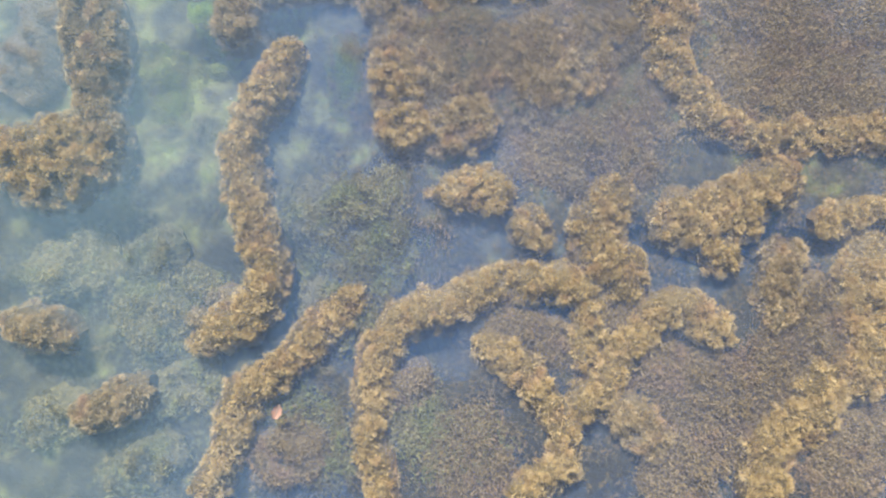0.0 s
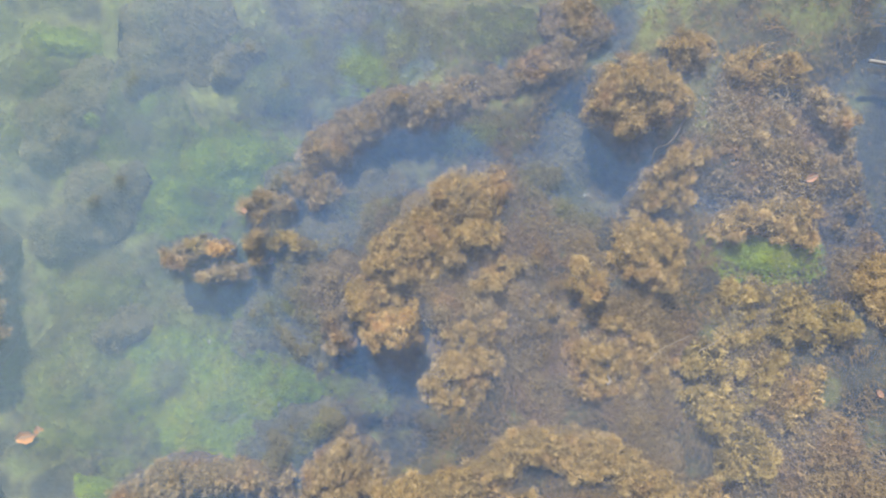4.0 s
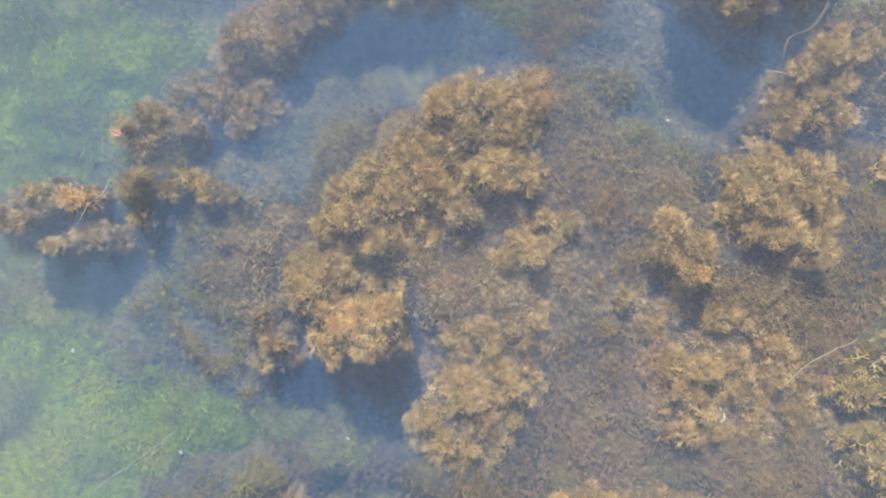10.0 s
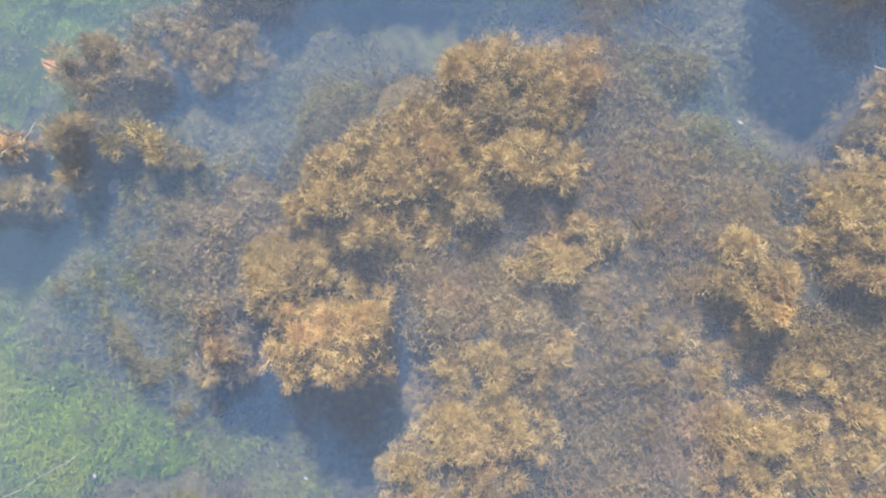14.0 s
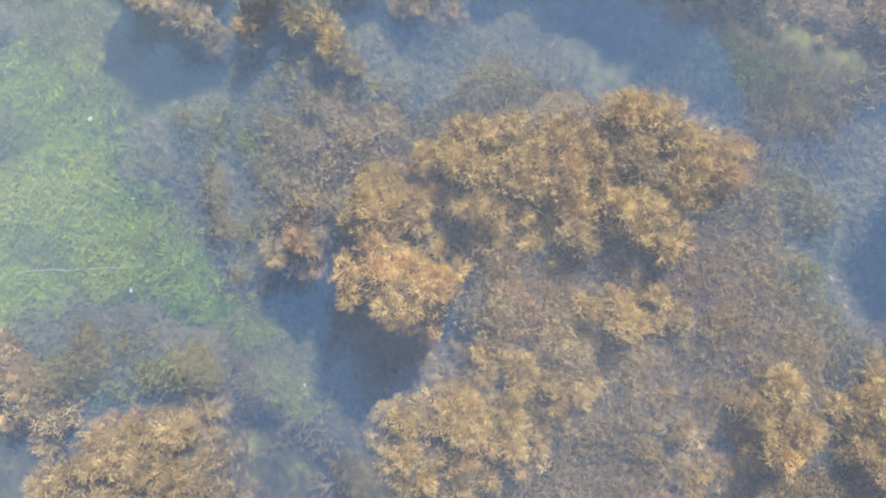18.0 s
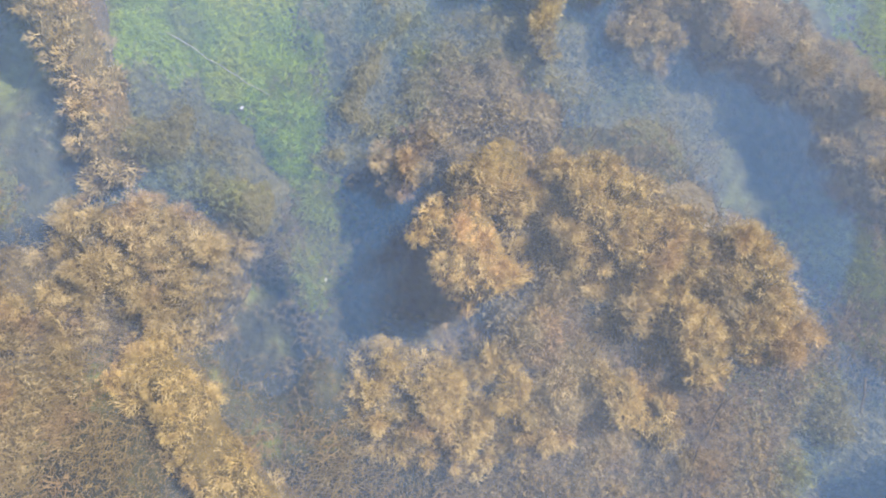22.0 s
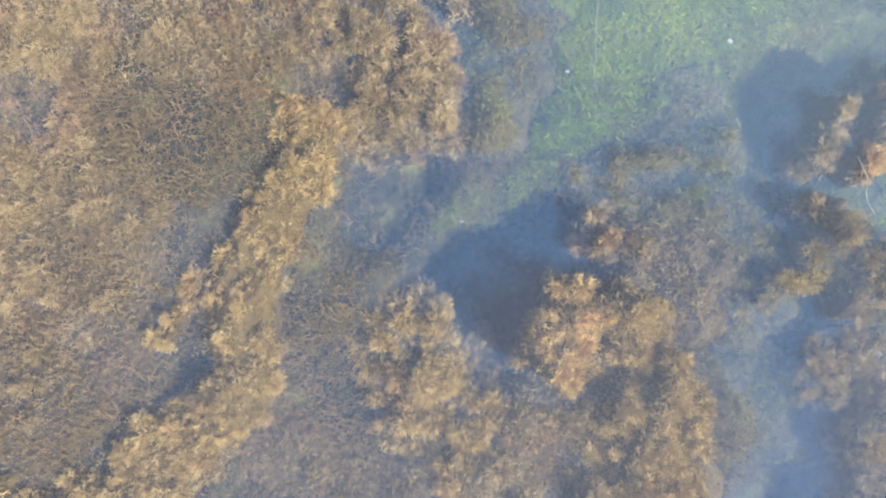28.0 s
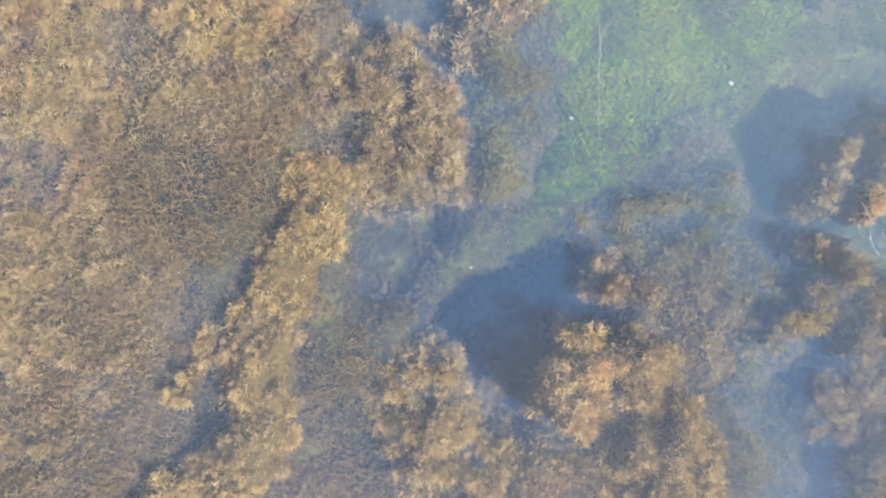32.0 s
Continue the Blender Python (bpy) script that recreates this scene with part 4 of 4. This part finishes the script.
# ---- low turf over the bed ----
def turf(name, x0, x1, y0, y1, spacing, reach, mat, keep, label):
    nx, ny = int((x1 - x0) / spacing), int((y1 - y0) / spacing)
    r = random.Random(5)
    verts, faces = [], []
    for i in range(nx):
        for j in range(ny):
            x, y = x0 + (i + r.random()) * spacing, y0 + (j + r.random()) * spacing
            if r.random() > keep(x, y):
                continue
            z = bed_height(x, y)
            tall = reach * (0.4 + 1.5 * max(0.0, 0.35 + noise.noise((x * 3.5, y * 3.5, 20.0)) + 0.5 * noise.noise((x * 9, y * 9, 25.0))))
            for _ in range(6 if spacing < 0.06 else 5):
                a, l = r.uniform(0, 6.28), tall * r.uniform(0.6, 1.2)
                d = Vector((math.cos(a) * 0.8, math.sin(a) * 0.8, r.uniform(0.3, 1.2))).normalized()
                p = Vector((x + r.uniform(-1, 1) * spacing * 0.5, y + r.uniform(-1, 1) * spacing * 0.5, z + tall * r.uniform(0, 0.5)))
                s = d.orthogonal().normalized() * (0.0026 if spacing < 0.06 else 0.0042)
                o = d.cross(s)
                k = len(verts)
                verts += [tuple(p - s), tuple(p + s), tuple(p + o), tuple(p + d * l)]
                faces += [(k, k + 1, k + 3), (k + 1, k + 2, k + 3), (k + 2, k, k + 3)]
    ob = mesh_object(name, verts, faces, mat)
    return tagged(ob, label, "seaweed turf", kind="stuff")


def thick(x, y):
    east = min(1.0, max(0.06, (x + 1.1 - 1.6 * max(0.0, y - 2.0)) / 0.9))
    hole = 1.0
    for hx, hy, rx, ry, d in HOLLOWS:
        hole = min(hole, ((x - hx) / rx) ** 2 + ((y - hy) / ry) ** 2)
    return east * min(1.0, hole) * min(1.0, max(0.3, 0.95 + 1.3 * noise.noise((x * 1.1, y * 1.1, 30.0))))


def in_near(x, y):
    return -1.2 < x < 3.6 and -3.4 < y < 2.4


turf("low_turf", -1.2, 3.6, -3.4, 2.4, 0.03, 0.065, MAT["r"], thick, "low purplish-brown seaweed turf covering the seabed")
turf("low_turf", -5.5, 7.0, -9.0, 4.6, 0.06, 0.065, MAT["r"], lambda x, y: 0.0 if in_near(x, y) else thick(x, y), "low purplish-brown seaweed turf covering the seabed")

# sparse silted weed in the western channel
turf("silted_turf", -6.0, -0.4, -8.8, 4.0, 0.05, 0.06, MAT["s"], lambda x, y: max(0.0, 0.3 + 1.4 * noise.noise((x * 1.3, y * 1.3, 50.0))), "sparse grey-brown silted seaweed turf on the seabed")


# ---- small things ----
def tube(name, points, r0, r1, mat, parent=None):
    """A tapered, slightly crooked round stem through the points."""
    verts, faces = [], []
    n = 6
    for i, p in enumerate(points):
        d = (points[min(i + 1, len(points) - 1)] - points[max(i - 1, 0)]).normalized()
        side = d.orthogonal().normalized()
        other = d.cross(side)
        r = r0 + (r1 - r0) * i / (len(points) - 1)
        for j in range(n):
            a = 2 * math.pi * j / n
            verts.append(tuple(p + (side * math.cos(a) + other * math.sin(a)) * r))
    faces = [(i * n + j, i * n + (j + 1) % n, (i + 1) * n + (j + 1) % n, (i + 1) * n + j) for i in range(len(points) - 1) for j in range(n)]
    faces += [tuple(range(n))[::-1], tuple(range((len(points) - 1) * n, len(points) * n))]
    return mesh_object(name, verts, faces, mat, parent, smooth=True)


PALE_WOOD = plain("pale_wood", (0.45, 0.38, 0.28), 0.8)
DARK_WOOD = plain("dark_wood", (0.12, 0.09, 0.06), 0.8)
GREY_STICK = plain("weathered_stick", (0.32, 0.31, 0.29))
PALE_THREAD = plain("pale_thread", (0.5, 0.47, 0.38), 0.6)
DEAD_LEAF = plain("dead_leaf", (0.8, 0.36, 0.1), 0.6)
PINK_LEAF = plain("pink_leaf", (0.55, 0.30, 0.19), 0.7)
SHELL = plain("shell", (0.7, 0.67, 0.6), 0.5, 0.3)


def twig(points, z, r0, r1, mat, label, forks=(), name="twig", category="twig"):
    base = Vector((*points[0], z))
    thing = new(name)
    thing.location = base
    tagged(thing, label, category)
    r = random.Random(int(points[0][0] * 100))
    line = smooth_path(points, 0.04)
    line = [Vector((p.x, p.y, z)) - base + Vector((r.uniform(-1, 1), r.uniform(-1, 1), r.uniform(-1, 1))) * 0.006 for p in line]
    tube("stem", line, r0, r1, mat, thing)
    for k, (dx, dy) in enumerate(forks):
        p = line[(k + 1) * len(line) // (len(forks) + 1)]
        tube("fork", [p, p + Vector((dx * 0.5, dy * 0.5, 0.012)), p + Vector((dx, dy, 0.01))], r1, r1 * 0.5, mat, thing)


twig([(2.74, 0.10), (2.86, 0.24), (3.0, 0.33), (3.14, 0.42)], 0.08, 0.0036, 0.0022, PALE_WOOD, "thin pale crooked dead twig lying across brown seaweed", [(0.06, 0.01), (-0.03, 0.07)])
twig([(3.26, 0.26), (3.4, 0.36), (3.52, 0.47)], 0.03, 0.0035, 0.002, PALE_WOOD, "slender pale twig lying on low brown seaweed")
twig([(1.31, 1.22), (1.42, 1.12), (1.56, 0.98)], 0.12, 0.006, 0.004, DARK_WOOD, "short dark twig caught on top of golden seaweed")
twig([(1.54, 2.05), (1.62, 2.02), (1.7, 1.97)], -0.2, 0.007, 0.004, DARK_WOOD, "short dark twig on the silted seabed")
twig([(2.62, 2.0), (2.75, 1.99), (2.86, 2.0)], -0.18, 0.005, 0.003, PALE_WOOD, "short pale twig beside the golden seaweed mound")
twig([(-1.3, -0.91), (-1.2, -0.82), (-1.1, -0.74), (-0.95, -0.61), (-0.81, -0.49)], -0.2, 0.0025, 0.002, PALE_THREAD, "long straight pale thread lying over green weed", name="thread", category="thread")
twig([(-1.39, 0.74), (-1.36, 0.84), (-1.29, 0.9), (-1.24, 1.0)], 0.04, 0.003, 0.002, PALE_THREAD, "crooked pale thread lying on olive seaweed", name="thread", category="thread")
twig([(2.38, -0.03), (2.41, -0.05), (2.42, -0.09), (2.39, -0.11)], 0.09, 0.006, 0.004, SHELL, "small curled white thread on orange seaweed", name="thread", category="thread")

twig([(2.70, 2.05), (2.73, 2.20), (2.86, 2.26), (2.93, 2.37), (3.01, 2.57)], -0.15, 0.006, 0.016, DARK_WOOD, "thick grey bent root leaning out of a dark hollow", name="root", category="root")
twig([(4.68, 3.19), (5.24, 3.17)], -0.05, 0.02, 0.022, GREY_STICK, "straight grey weathered stick poking out of the weed", name="stick", category="stick")


def leaf(x, y, z, length, turn, mat, label):
    """A curled fallen leaf: a cupped oval blade with a midrib and a stalk."""
    thing = new("fallen_leaf")
    thing.matrix_world = pose(x, y, z, 12, -9, turn)
    tagged(thing, label, "leaf", "fallen leaves")
    verts, faces = [], []
    n, m = 9, 5
    for layer in (0.0, -0.004):
        for i in range(n):
            u = i / (n - 1)
            w = 0.32 * length * math.sin(math.pi * min(1.0, u * 0.94 + 0.03)) ** 0.7 * (1 + 0.15 * math.sin(i * 2.4))
            for j in range(m):
                v = j / (m - 1) * 2 - 1
                verts.append(((u - 0.5) * length, v * w, 0.02 + layer + 0.22 * length * v * v * 0.5 + 0.1 * length * (u - 0.5) ** 2))
    quad = [(i * m + j, i * m + j + 1, (i + 1) * m + j + 1, (i + 1) * m + j) for i in range(n - 1) for j in range(m - 1)]
    faces = quad + [tuple(q + n * m for q in f)[::-1] for f in quad]
    mesh_object("blade", verts, faces, mat, thing, smooth=True)
    tube("midrib", [Vector((-0.62 * length, 0, 0.02)), Vector((0, 0, 0.025)), Vector((0.48 * length, 0, 0.035))], 0.006, 0.003, PALE_WOOD, thing)


leaf(-3.47, -1.25, bed_height(-3.47, -1.25) + 0.04, 0.23, 20, DEAD_LEAF, "bright orange curled dead leaf on the silty seabed")
leaf(-3.36, -1.22, bed_height(-3.36, -1.22) + 0.04, 0.17, 110, DEAD_LEAF, "orange-brown curled dead leaf on the silty seabed")
leaf(-1.26, -6.95, 0.0, 0.2, 75, PINK_LEAF, "pinkish-brown dead leaf lodged against the weed bank")
leaf(4.18, 2.02, 0.03, 0.12, 35, PINK_LEAF, "pinkish dead leaf lying on brown seaweed")
leaf(5.11, -0.03, bed_height(5.11, -0.03) + 0.03, 0.1, 140, PINK_LEAF, "pinkish dead leaf on the low turf")
leaf(-1.02, 0.80, bed_height(-1.02, 0.8) + 0.05, 0.09, 60, PINK_LEAF, "small pink dead leaf beside the dark hollow")
leaf(-1.22, 1.27, 0.04, 0.07, 160, PINK_LEAF, "pink dead leaf on brown seaweed")


def shell(x, y, z, size, turn):
    """An empty bivalve shell: two ridged valves lying open."""
    thing = new("shell")
    thing.matrix_world = pose(x, y, z, 0, 0, turn)
    tagged(thing, "small empty white bivalve shell on the seabed", "shell", "empty shells")
    for flip in (1, -1):
        verts, faces = [(0, 0, 0.004)], []
        seg, bands = 9, 4
        for i in range(1, bands + 1):
            for j in range(seg):
                a = math.pi * (0.12 + 0.76 * j / (seg - 1))
                r = size * i / bands * (1 + 0.05 * (j % 2))
                verts.append((r * math.cos(a), flip * r * math.sin(a), 0.004 + 0.35 * size * math.sin(math.pi * i / bands * 0.5 + 0.2) * (1 - i / bands * 0.7)))
        for j in range(seg - 1):
            faces.append((0, 1 + j, 2 + j))
            for i in range(bands - 1):
                faces.append((1 + i * seg + j, 1 + (i + 1) * seg + j, 2 + (i + 1) * seg + j, 2 + i * seg + j))
        mesh_object("valve", verts, faces, SHELL, thing, smooth=True)


SHELLS = [(2.14, 1.71, 0.035), (2.19, 1.73, 0.022), (-0.76, 0.78, 0.03), (-0.79, -1.04, 0.025), (-0.84, -0.68, 0.02), (-0.72, -0.93, 0.02), (-0.73, -1.17, 0.025),
          (-2.92, -0.72, 0.024), (-2.6, -0.62, 0.024), (4.16, 1.15, 0.028), (0.2, -0.55, 0.02), (-1.62, -0.1, 0.025), (3.0, -3.0, 0.022), (-2.3, -2.9, 0.022)]
for x, y, size in SHELLS:
    shell(x, y, bed_height(x, y) + 0.03, size * 0.55, rng.uniform(0, 360))
